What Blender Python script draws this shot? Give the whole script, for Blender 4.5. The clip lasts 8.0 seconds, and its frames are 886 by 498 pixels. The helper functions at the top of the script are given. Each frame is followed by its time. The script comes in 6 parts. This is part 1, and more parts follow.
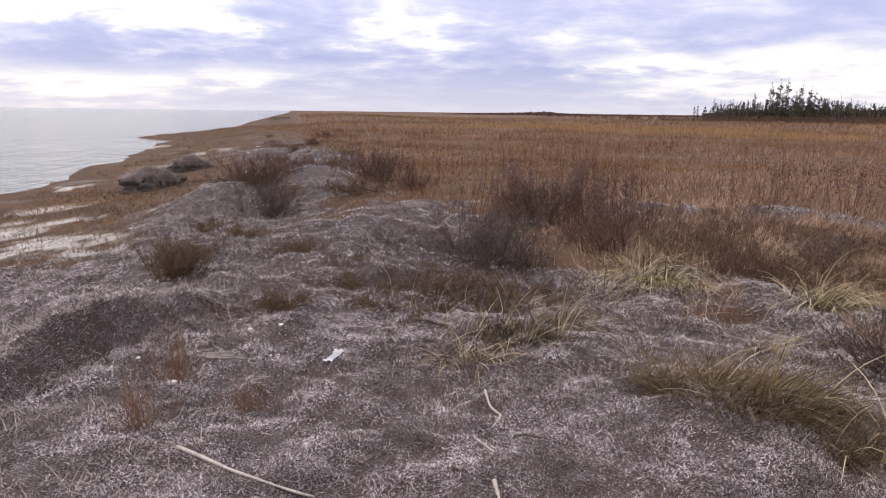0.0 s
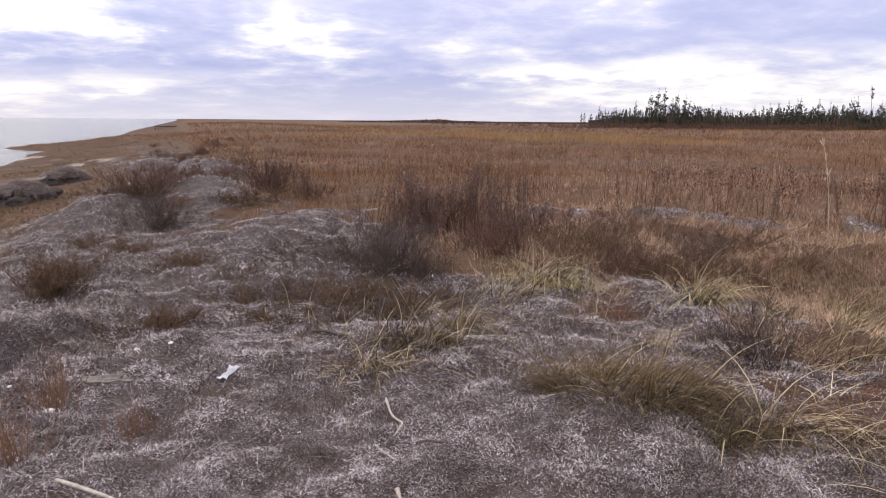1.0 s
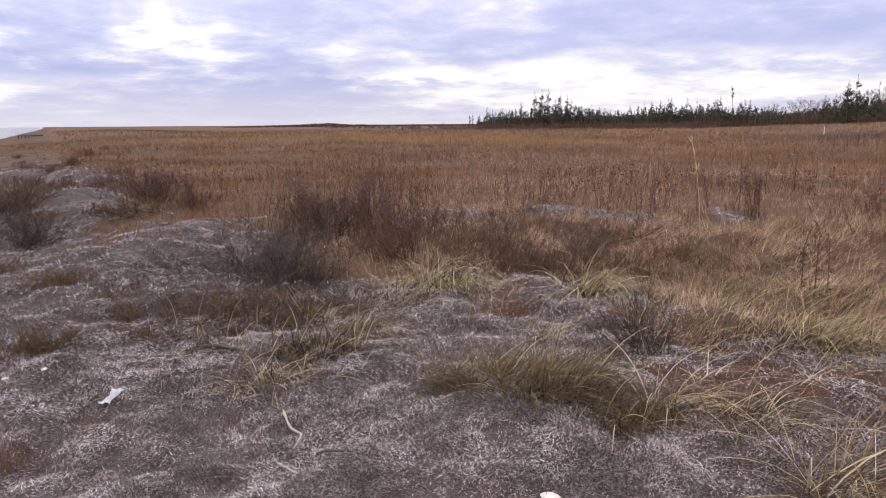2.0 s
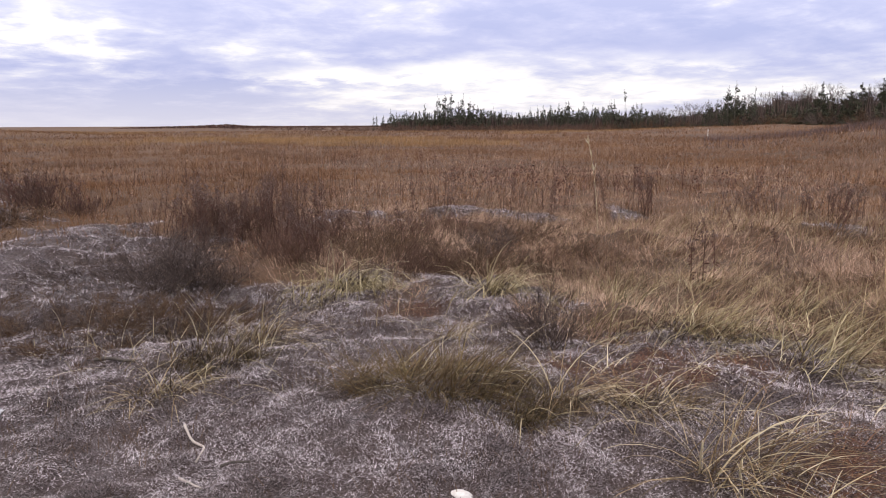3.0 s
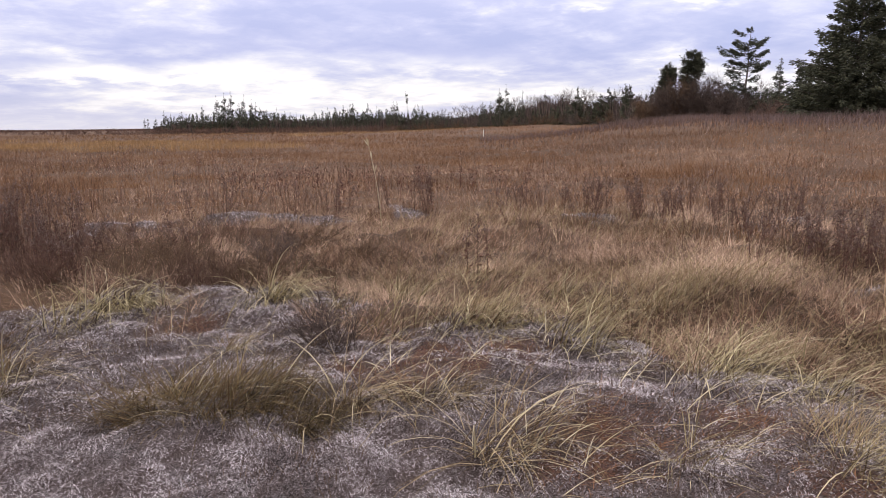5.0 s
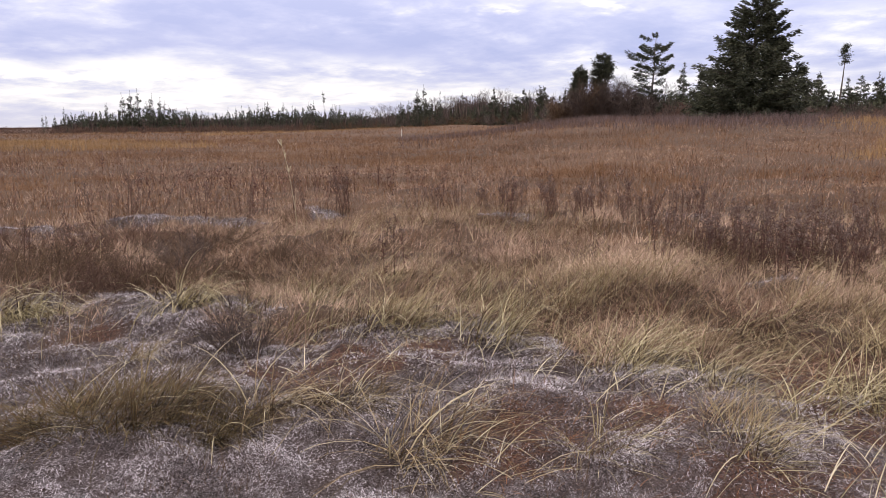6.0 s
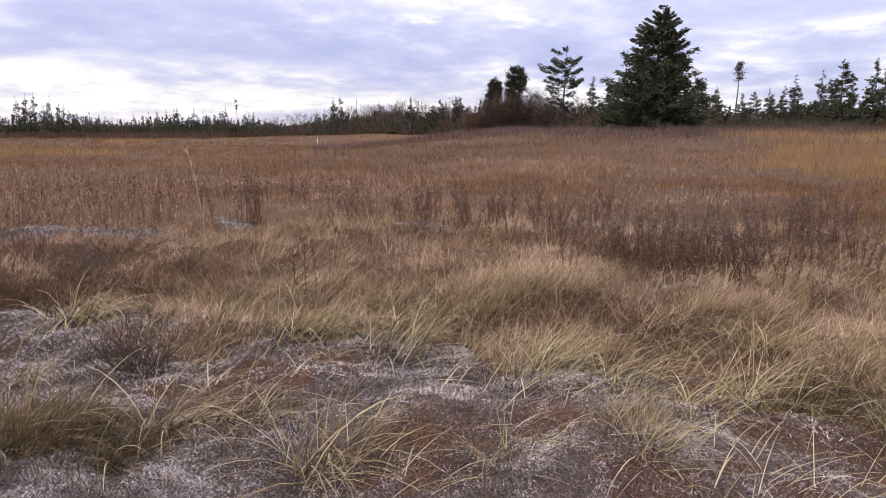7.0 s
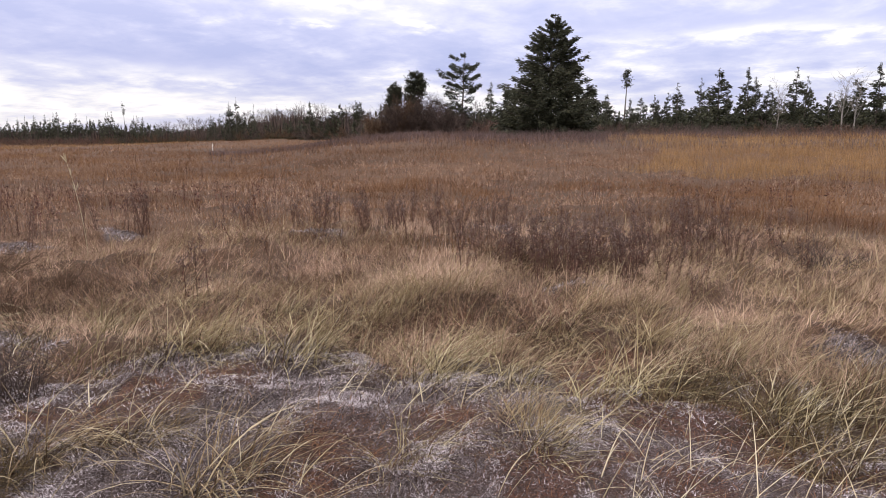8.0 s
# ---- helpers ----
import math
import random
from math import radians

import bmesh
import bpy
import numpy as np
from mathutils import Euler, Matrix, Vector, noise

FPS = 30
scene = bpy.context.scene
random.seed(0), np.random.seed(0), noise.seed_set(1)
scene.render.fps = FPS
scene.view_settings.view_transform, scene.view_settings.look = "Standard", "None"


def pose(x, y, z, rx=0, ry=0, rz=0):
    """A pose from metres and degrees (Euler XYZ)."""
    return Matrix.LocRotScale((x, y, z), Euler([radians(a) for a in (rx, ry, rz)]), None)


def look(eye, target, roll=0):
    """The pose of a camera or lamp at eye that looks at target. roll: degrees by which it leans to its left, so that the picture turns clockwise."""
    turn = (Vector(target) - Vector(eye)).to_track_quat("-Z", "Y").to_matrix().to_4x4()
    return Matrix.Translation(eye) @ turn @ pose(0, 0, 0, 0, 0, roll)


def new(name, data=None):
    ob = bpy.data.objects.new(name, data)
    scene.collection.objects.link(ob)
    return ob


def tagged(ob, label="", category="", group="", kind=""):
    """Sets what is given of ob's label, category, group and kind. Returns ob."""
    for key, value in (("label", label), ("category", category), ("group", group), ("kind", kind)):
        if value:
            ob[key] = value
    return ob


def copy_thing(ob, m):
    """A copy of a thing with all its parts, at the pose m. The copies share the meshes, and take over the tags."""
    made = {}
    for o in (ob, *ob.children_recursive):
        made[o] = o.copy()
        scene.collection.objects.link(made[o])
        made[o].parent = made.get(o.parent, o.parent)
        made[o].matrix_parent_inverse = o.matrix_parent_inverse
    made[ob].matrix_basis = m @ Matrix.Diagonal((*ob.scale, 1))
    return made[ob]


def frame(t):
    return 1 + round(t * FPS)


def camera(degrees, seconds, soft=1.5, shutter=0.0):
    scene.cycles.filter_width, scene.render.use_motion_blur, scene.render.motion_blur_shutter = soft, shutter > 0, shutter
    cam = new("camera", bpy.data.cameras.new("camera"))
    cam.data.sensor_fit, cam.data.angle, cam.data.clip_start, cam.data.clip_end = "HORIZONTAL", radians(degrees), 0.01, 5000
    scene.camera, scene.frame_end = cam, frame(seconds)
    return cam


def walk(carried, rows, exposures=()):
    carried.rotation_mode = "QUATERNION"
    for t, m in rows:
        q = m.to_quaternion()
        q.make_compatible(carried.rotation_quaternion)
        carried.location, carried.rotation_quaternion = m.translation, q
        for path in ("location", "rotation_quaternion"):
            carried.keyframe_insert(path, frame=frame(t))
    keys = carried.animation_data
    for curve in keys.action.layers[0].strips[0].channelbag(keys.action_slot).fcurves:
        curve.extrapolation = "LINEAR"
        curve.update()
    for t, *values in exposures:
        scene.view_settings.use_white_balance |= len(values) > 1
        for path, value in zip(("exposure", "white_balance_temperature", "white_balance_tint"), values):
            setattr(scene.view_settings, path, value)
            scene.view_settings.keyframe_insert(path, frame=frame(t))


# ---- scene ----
# ---------------------------------------------------------------- camera and walk
cam = camera(65.5, 8.0, soft=0.95)
PATH = [  # seconds, x, y, lift, yaw, pitch, roll
    (0.0, 0.000, 0.000, 0.000, -1.31, -11.24, 0.67),
    (0.5, 0.007, -0.005, 0.002, -5.05, -10.82, 0.78),
    (1.0, 0.017, -0.002, 0.003, -9.80, -10.54, 0.51),
    (1.5, 0.027, -0.004, 0.009, -14.47, -10.35, -0.11),
    (3.0, 0.036, -0.003, 0.005, -26.47, -10.21, -0.25),
    (3.5, 0.048, -0.006, 0.006, -30.79, -10.09, -0.03),
    (4.0, 0.071, -0.020, 0.012, -35.08, -10.08, 0.07),
    (4.5, 0.109, -0.035, 0.009, -39.71, -10.12, -0.41),
    (6.0, 0.173, -0.075, 0.013, -50.52, -10.27, -0.40),
    (6.5, 0.186, -0.102, 0.022, -53.75, -10.11, -0.20),
    (7.0, 0.215, -0.124, 0.024, -57.40, -9.54, 0.22),
    (7.5, 0.229, -0.154, 0.023, -61.48, -9.22, 0.30),
    (8.0, 0.235, -0.188, 0.029, -65.44, -9.12, 0.02),
]
EYE = 1.6
walk(cam, [(t, pose(x, y, EYE + z, 90 + pitch, 0, yaw) @ pose(0, 0, 0, 0, 0, roll))
           for t, x, y, z, yaw, pitch, roll in PATH],
     exposures=[(0.0, 0.0, 6350, 15), (8.0, 0.0, 6350, 15)])

# ---------------------------------------------------------------- sky and sun
SUN_AZ, SUN_EL = radians(-70), radians(32)


def mix_colour(n, l, fac, a, b, blend="MIX"):
    m = n.new("ShaderNodeMix")
    m.data_type, m.blend_type = "RGBA", blend
    for socket, v in ((m.inputs[0], fac), (m.inputs[6], a), (m.inputs[7], b)):
        if isinstance(v, (int, float)):
            socket.default_value = v
        elif isinstance(v, tuple):
            socket.default_value = (*v, 1)
        else:
            l.new(v, socket)
    return m.outputs[2]


def make_world():
    w = bpy.data.worlds.new("sky")
    scene.world = w
    w.use_nodes = True
    n, l = w.node_tree.nodes, w.node_tree.links
    n.clear()
    out = n.new("ShaderNodeOutputWorld")
    sky = n.new("ShaderNodeTexSky")
    sky.sky_type, sky.sun_disc = "NISHITA", False
    sky.sun_elevation, sky.sun_rotation = SUN_EL, SUN_AZ
    clear = n.new("ShaderNodeBackground")
    clear.inputs["Strength"].default_value = 0.13
    l.new(sky.outputs[0], clear.inputs["Color"])

    def math_node(op, a, b=None, clamp=False):
        m = n.new("ShaderNodeMath")
        m.operation, m.use_clamp = op, clamp
        for i, v in enumerate((a, b)):
            if v is None:
                continue
            if isinstance(v, (int, float)):
                m.inputs[i].default_value = v
            else:
                l.new(v, m.inputs[i])
        return m.outputs[0]

    co = n.new("ShaderNodeTexCoord")
    sep = n.new("ShaderNodeSeparateXYZ")
    l.new(co.outputs["Generated"], sep.inputs[0])
    # the cloud sheet, seen from below and bent down to the horizon
    up = math_node("ADD", math_node("MAXIMUM", sep.outputs[2], 0.0), 0.15)
    px, py = math_node("DIVIDE", sep.outputs[0], up), math_node("DIVIDE", sep.outputs[1], up)
    plane = n.new("ShaderNodeCombineXYZ")
    l.new(px, plane.inputs[0]), l.new(py, plane.inputs[1])

    def clouds(scale, detail, rough, shift, distort=0.0):
        mp = n.new("ShaderNodeMapping")
        mp.inputs["Location"].default_value = shift
        l.new(plane.outputs[0], mp.inputs[0])
        t = n.new("ShaderNodeTexNoise")
        t.inputs["Scale"].default_value, t.inputs["Detail"].default_value = scale, detail
        t.inputs["Roughness"].default_value, t.inputs["Distortion"].default_value = rough, distort
        l.new(mp.outputs[0], t.inputs["Vector"])
        return t.outputs[0]

    def ramp(value, stops):
        r = n.new("ShaderNodeValToRGB")
        while len(r.color_ramp.elements) < len(stops):
            r.color_ramp.elements.new(0.5)
        for e, (p, c) in zip(r.color_ramp.elements, stops):
            e.position, e.color = p, (*c, 1)
        l.new(value, r.inputs[0])
        return r.outputs[0]

    thick = clouds(0.85, 7, 0.56, (3.1, 1.7, 0), 0.3)
    fine = clouds(3.0, 6, 0.6, (7.4, 2.2, 0), 0.2)
    large = clouds(0.33, 3, 0.5, (1.9, 6.3, 0), 0.4)
    both = math_node("ADD", math_node("MULTIPLY", thick, 0.55), math_node("MULTIPLY", fine, 0.42))
    both = math_node("ADD", both, math_node("MULTIPLY", large, 0.3))
    both = math_node("SUBTRACT", both, 0.135)
    both = math_node("MULTIPLY_ADD", math_node("SUBTRACT", both, 0.5), 1.0)
    both.node.inputs[2].default_value = 0.5
    # banks and gaps of the sheet: bearing, elevation, half width, half height (degrees), thinner (+) or thicker (-)
    banks = ((-26, 7.6, 6, 1.8, 1.0), (-17, 6.5, 3.5, 2.4, 1.0), (-25, 5.2, 6, 0.8, -0.9), (-10.5, 6.4, 4.5, 1.8, -0.9), (-2.5, 7.0, 3.6, 2.2, 1.1),
             (-25, 3.5, 8, 0.8, -0.9), (-28, 1.7, 5, 1.0, 1.0), (-15, 2.4, 4, 0.7, 1.0), (-10, 4.2, 8, 0.7, -0.6), (4, 1.7, 9, 1.3, -1.3),
             (12, 7.2, 9, 2.2, -0.6), (16, 3.9, 7, 0.6, 0.8), (17, 1.6, 5, 0.9, 0.7), (29, 7.8, 10, 2.2, -0.7), (27, 4.2, 7, 0.9, 1.0),
             (45, 7.0, 6.5, 1.9, -1.35), (40, 8.6, 8, 2.5, -0.3), (93, 9.0, 8, 2.5, -0.35), (46, 4.7, 6, 0.8, 0.7), (21, 4.9, 4, 0.5, -0.5), (33, 2.6, 12, 1.2, 0.8), (55, 7.6, 5, 0.9, 0.5),
             (54, 8.9, 1.4, 0.5, 1.2), (63, 8.8, 1.6, 0.5, 1.2), (72, 5.6, 5, 1.5, -0.6), (90, 7.6, 7, 0.5, 1.0), (84, 9.2, 8, 0.9, -0.6),
             (86, 5.2, 10, 0.8, 0.4), (68, 9.0, 30, 5.0, -0.22), (52, 2.4, 10, 1.0, 0.7), (76, 3.2, 10, 1.0, 0.4))
    bend = clouds(2.6, 4, 0.6, (0.4, 9.1, 0))
    wander = math_node("SUBTRACT", bend, 0.5)
    bearing = math_node("MULTIPLY", math_node("ARCTAN2", sep.outputs[0], sep.outputs[1]), 57.2958)
    bearing = math_node("ADD", bearing, math_node("MULTIPLY", wander, 14.0))
    rise = math_node("MULTIPLY", math_node("ARCSINE", sep.outputs[2]), 57.2958)
    rise = math_node("ADD", rise, math_node("MULTIPLY", math_node("SUBTRACT", fine, 0.5), 2.6))
    where = n.new("ShaderNodeCombineXYZ")
    l.new(bearing, where.inputs[0]), l.new(rise, where.inputs[1])
    for az, el, half_w, half_h, amount in banks:
        mp = n.new("ShaderNodeMapping")
        mp.inputs["Scale"].default_value = (1 / half_w, 1 / half_h, 0)
        mp.inputs["Location"].default_value = (-az / half_w, -el / half_h, 0)
        l.new(where.outputs[0], mp.inputs[0])
        sq = n.new("ShaderNodeVectorMath")
        sq.operation = "DOT_PRODUCT"
        l.new(mp.outputs[0], sq.inputs[0]), l.new(mp.outputs[0], sq.inputs[1])
        both = math_node("ADD", both, math_node("MULTIPLY", math_node("POWER", 0.42, sq.outputs["Value"]), 0.125 * amount))
    # sheet thins towards the hidden sun
    sun_dir = Vector((math.sin(SUN_AZ) * math.cos(SUN_EL), math.cos(SUN_AZ) * math.cos(SUN_EL), math.sin(SUN_EL)))
    dot = n.new("ShaderNodeVectorMath")
    dot.operation = "DOT_PRODUCT"
    l.new(co.outputs["Generated"], dot.inputs[0])
    dot.inputs[1].default_value = sun_dir
    near_sun = math_node("POWER", math_node("MAXIMUM", dot.outputs["Value"], 0.0), 4.0)
    lift = math_node("MULTIPLY", near_sun, 0.12)
    both = math_node("ADD", both, math_node("SUBTRACT", lift, 0.02))
    colour = ramp(both, [(0.35, (0.43, 0.48, 0.82)), (0.44, (0.57, 0.60, 0.90)), (0.51, (0.78, 0.79, 0.98)),
                         (0.57, (1.12, 1.09, 1.08)), (0.66, (1.55, 1.50, 1.44))])
    # thin bright haze low over the horizon
    low = math_node("MULTIPLY", math_node("SUBTRACT", 1.0, math_node("MULTIPLY", math_node("ABSOLUTE", sep.outputs[2]), 14.0), True), 0.7)
    colour = mix_colour(n, l, low, colour, (1.10, 1.08, 1.12))
    # high up the sheet is plain and warmer
    colour = mix_colour(n, l, math_node("MULTIPLY", math_node("MAXIMUM", sep.outputs[2], 0.0), 1.6, True), colour, (1.0, 0.97, 0.95))
    cloud = n.new("ShaderNodeBackground")
    l.new(colour, cloud.inputs["Color"])
    # an overcast sky is brightest overhead
    l.new(math_node("MULTIPLY_ADD", math_node("MAXIMUM", sep.outputs[2], 0.0), 1.55), cloud.inputs["Strength"])
    cloud.inputs["Strength"].links[0].from_node.inputs[2].default_value = 0.84
    mix = n.new("ShaderNodeMixShader")
    mix.inputs[0].default_value = 0.88
    l.new(clear.outputs[0], mix.inputs[1]), l.new(cloud.outputs[0], mix.inputs[2])
    l.new(mix.outputs[0], out.inputs["Surface"])


make_world()
sun = new("sun", bpy.data.lights.new("sun", "SUN"))
sun.data.energy, sun.data.angle, sun.data.color = 1.3, radians(18), (1.0, 0.93, 0.84)
sun.matrix_world = look((60 * math.sin(SUN_AZ), 60 * math.cos(SUN_AZ), 60 * math.tan(SUN_EL)), (0, 0, 0))


# ---------------------------------------------------------------- small tools
RNG = np.random.default_rng(11)


def polar(az, d):
    """Plan position from a bearing (degrees, clockwise from +y) and a distance."""
    a = np.radians(az)
    return np.sin(a) * d, np.cos(a) * d


def lattice(ix, iy, seed):
    h = (ix.astype(np.int64) * 374761393 + iy.astype(np.int64) * 668265263 + seed * 974634777) & 0xFFFFFFFF
    h = ((h ^ (h >> 13)) * 1274126177) & 0xFFFFFFFF
    return ((h ^ (h >> 16)) & 0xFFFF) / 65535.0


def vnoise(x, y, seed=0):
    fx, fy = np.floor(x), np.floor(y)
    u, v = x - fx, y - fy
    u, v = u * u * (3 - 2 * u), v * v * (3 - 2 * v)
    a, b = lattice(fx, fy, seed), lattice(fx + 1, fy, seed)
    c, d = lattice(fx, fy + 1, seed), lattice(fx + 1, fy + 1, seed)
    return (a * (1 - u) + b * u) * (1 - v) + (c * (1 - u) + d * u) * v


def fbm(x, y, scale, octaves=3, seed=0):
    """Noise about 0 to 1, its largest lumps `scale` metres wide."""
    total, amp, norm, x, y = 0.0, 1.0, 0.0, x / scale, y / scale
    for k in range(octaves):
        total, norm = total + amp * vnoise(x, y, seed + 17 * k), norm + amp
        x, y, amp = x * 2.03 + 5.2, y * 2.03 + 1.3, amp * 0.5
    return total / norm


def step(a, b, v):
    s = np.clip((v - a) / (b - a), 0, 1)
    return s * s * (3 - 2 * s)


# ---------------------------------------------------------------- the lie of the land
SEA = -1.0


def inland(x, y):
    """Metres inland from the water's edge."""
    edge = np.interp(y, [-400, 0, 21, 26, 33, 58, 64, 72, 85, 100, 170, 1000, 4600],
                     [-12, -11, -12.9, -13.7, -15.5, -21.5, -27, -28, -24.5, -28, -42, -196, -900])
    edge = edge + (fbm(x * 0 + y, y * 0, 5, 3, 4) - 0.5) * 1.6 * step(-5, 15, y)
    edge = edge + (fbm(x * 0 + y, x * 0.6, 1.6, 3, 6) - 0.5) * 1.3 * step(12, 18, y) * step(160, 60, y)
    return x - edge


# bare wrack heaps: bearing, distance, radius, height
HEAPS = [(-4, 10.6, 1.5, 0.30), (-9.0, 15.5, 1.0, 0.9), (-8.0, 20.5, 1.1, 1.0), (-10.4, 22.5, 1.0, 1.0), (-12.8, 25.5, 1.2, 1.0),
         (-16.3, 12.9, 0.9, 0.7), (-11.5, 17.5, 0.7, 0.8), (-7.0, 13.2, 0.8, 0.4), (19.8, 11.8, 0.85, 0.34), (31.5, 12.2, 0.8, 0.24), (27.5, 11.9, 0.6, 0.20), (56.3, 11.6, 0.45, 0.14),
         (42, 12.6, 0.45, 0.08), (-17, 13.2, 1.3, 0.22), (79, 7.5, 0.35, 0.05), (98.6, 6.2, 0.25, 0.02),
         (-11, 19.5, 1.2, 0.2), (-14, 27, 2.0, 0.2), (-9.5, 14, 0.9, 0.18), (70, 12.5, 0.5, 0.05)]


def bare_reach(az):
    return np.interp(az, [-180, -60, -25, -16, -8, -2, 3, 10, 20, 30, 40, 50, 62, 75, 90, 110, 180],
                     [9, 9, 11, 13, 11.5, 10.5, 9.0, 6.8, 6.6, 6.3, 6.0, 5.8, 5.5, 4.9, 5.0, 5.5, 9])


def wrack_cover(x, y):
    d, az = np.hypot(x, y), np.degrees(np.arctan2(x, y))
    n = fbm(x, y, 1.1, 3, 21)
    c = step(0.08, -0.08, (d / bare_reach(az) - 1) + (n - 0.5) * 0.5)
    frayed = (n - 0.5) * 2.2 + (fbm(x, y, 0.3, 2, 23) - 0.5) * 1.6
    for b, r, size, _ in HEAPS:
        hx, hy = polar(b, r)
        c = np.maximum(c, step(1.25, 0.6, np.hypot((x - hx), (y - hy)) / size + frayed))
    strip = np.exp(-((x + 0.28 * y - 1.2) / (1.6 + 0.02 * y)) ** 2) * step(12, 16, y) * step(70, 30, y)
    c = np.maximum(c, strip * step(0.38, 0.55, n))
    return c * step(5.2, 7.0, inland(x, y) + (n - 0.5) * 2.5)


def clods(x, y):
    """Small lumps of wrack, about 0 to 1."""
    return fbm(x, y, 0.17, 2, 3)


def height(x, y):
    x, y = np.asarray(x, float), np.asarray(y, float)
    d, az = np.hypot(x, y), np.degrees(np.arctan2(x, y))
    u = inland(x, y)
    z = np.interp(u, [-200, -8, 0, 4, 9.2, 12], [-4, -1.5, -1.0, -0.72, -0.05, 0.0])
    on_land = step(8, 12, u)
    z = z + on_land * (-0.18 * step(12, 26, d)
                       + 1.95 * step(22, 74, d) * step(47, 64, az) + (0.25 + 1.1 * step(38, 52, az)) * step(80, 170, d) * step(28, 48, az) * step(60, 50, az)
                       + 0.75 * np.exp(-((u - 24) / 14) ** 2) * step(60, 130, y))
    z = z + step(4, 10, u) * ((fbm(x, y, 1.7, 2, 1) - 0.5) * 0.20 + (fbm(x, y, 0.5, 2, 2) - 0.5) * (0.10 + 0.09 * step(4.5, 6.5, d))) * step(600, 100, d)
    z = z + (clods(x, y) - 0.5) * 0.072 * step(14, 7, d)
    z = z + (fbm(x, y, 9, 2, 5) - 0.5) * 0.25 * step(10, 30, d) * on_land
    z = z + (fbm(x, y, 1.5, 2, 8) - 0.45) * 0.24 * step(4.8, 6.5, d) * step(16, 11, d) * step(8, 20, az)
    z = z + (fbm(x, y, 0.75, 2, 12) - 0.5) * 0.24 * step(5.6, 7.0, d) * step(14, 10, d) * step(12, 22, az)
    # scarp of old wrack above the beach
    crest = x + 2.36 - 0.33 * (y - 4) + 0.22 * (fbm(x * 0 + y, y * 0, 0.8, 2, 9) - 0.5)
    z = z + 0.27 * step(0.16, -0.06, crest) * step(-0.9, -0.12, crest) * step(2.6, 3.4, y) * step(6.2, 5.0, y) * (0.45 + 1.1 * fbm(x, y, 0.45, 3, 14))
    for b, r, size, h in HEAPS:
        hx, hy = polar(b, r)
        z = z + 0.5 * h * np.exp(-((x - hx) ** 2 + (y - hy) ** 2) / size ** 2)
    return z



RUSTY = ((92, 4.3, 0.38), (96, 4.0, 0.32), (84, 3.6, 0.28), (90, 3.5, 0.26), (24.4, 5.9, 0.17), (45.6, 4.6, 0.28), (51, 4.75, 0.28), (37.3, 4.6, 0.2), (60.8, 3.5, 0.32), (58.7, 3.2, 0.2), (70, 3.9, 0.3), (86, 4.3, 0.35), (79, 3.3, 0.3))


def rust_cover(x, y):
    """Hollows full of rust-red dead plants."""
    m = step(0.62, 0.69, fbm(x, y, 0.8, 4, 40)) * step(34, 44, np.degrees(np.arctan2(x, y))) * step(116, 104, np.degrees(np.arctan2(x, y))) * step(7, 6, np.hypot(x, y)) * step(2.2, 2.6, np.hypot(x, y))
    for b, r, size in RUSTY:
        hx, hy = polar(b, r)
        m = np.maximum(m, np.exp(-((x - hx) ** 2 + (y - hy) ** 2) / size ** 2 + (fbm(x, y, 0.3, 2, 41) - 0.5) * 2.0))
    return np.clip(m, 0, 1)


def loose(x, y):
    """Share of loose litter kept on the slope; thinned on steep faces to imitate their shade."""
    e = 0.05
    gx, gy = height(x + e, y) - height(x - e, y), height(x, y + e) - height(x, y - e)
    return 0.55 + 0.45 * step(0.95, 0.45, np.hypot(gx, gy) / (2 * e))


# ---------------------------------------------------------------- materials
def material(name):
    m = bpy.data.materials.new(name)
    m.use_nodes = True
    n, l = m.node_tree.nodes, m.node_tree.links
    n.clear()
    return m, n, l, n.new("ShaderNodeOutputMaterial")


def noise_node(n, l, vector, scale, detail=3.0, rough=0.55, stretch=None):
    t = n.new("ShaderNodeTexNoise")
    t.inputs["Scale"].default_value, t.inputs["Detail"].default_value = scale, detail
    t.inputs["Roughness"].default_value = rough
    if stretch:
        mp = n.new("ShaderNodeMapping")
        mp.inputs["Scale"].default_value = stretch
        l.new(vector, mp.inputs[0])
        vector = mp.outputs[0]
    l.new(vector, t.inputs["Vector"])
    return t.outputs[0]


def spread(n, l, value, lo, hi):
    r = n.new("ShaderNodeMapRange")
    r.inputs["From Min"].default_value, r.inputs["From Max"].default_value = lo, hi
    l.new(value, r.inputs[0])
    return r.outputs[0]


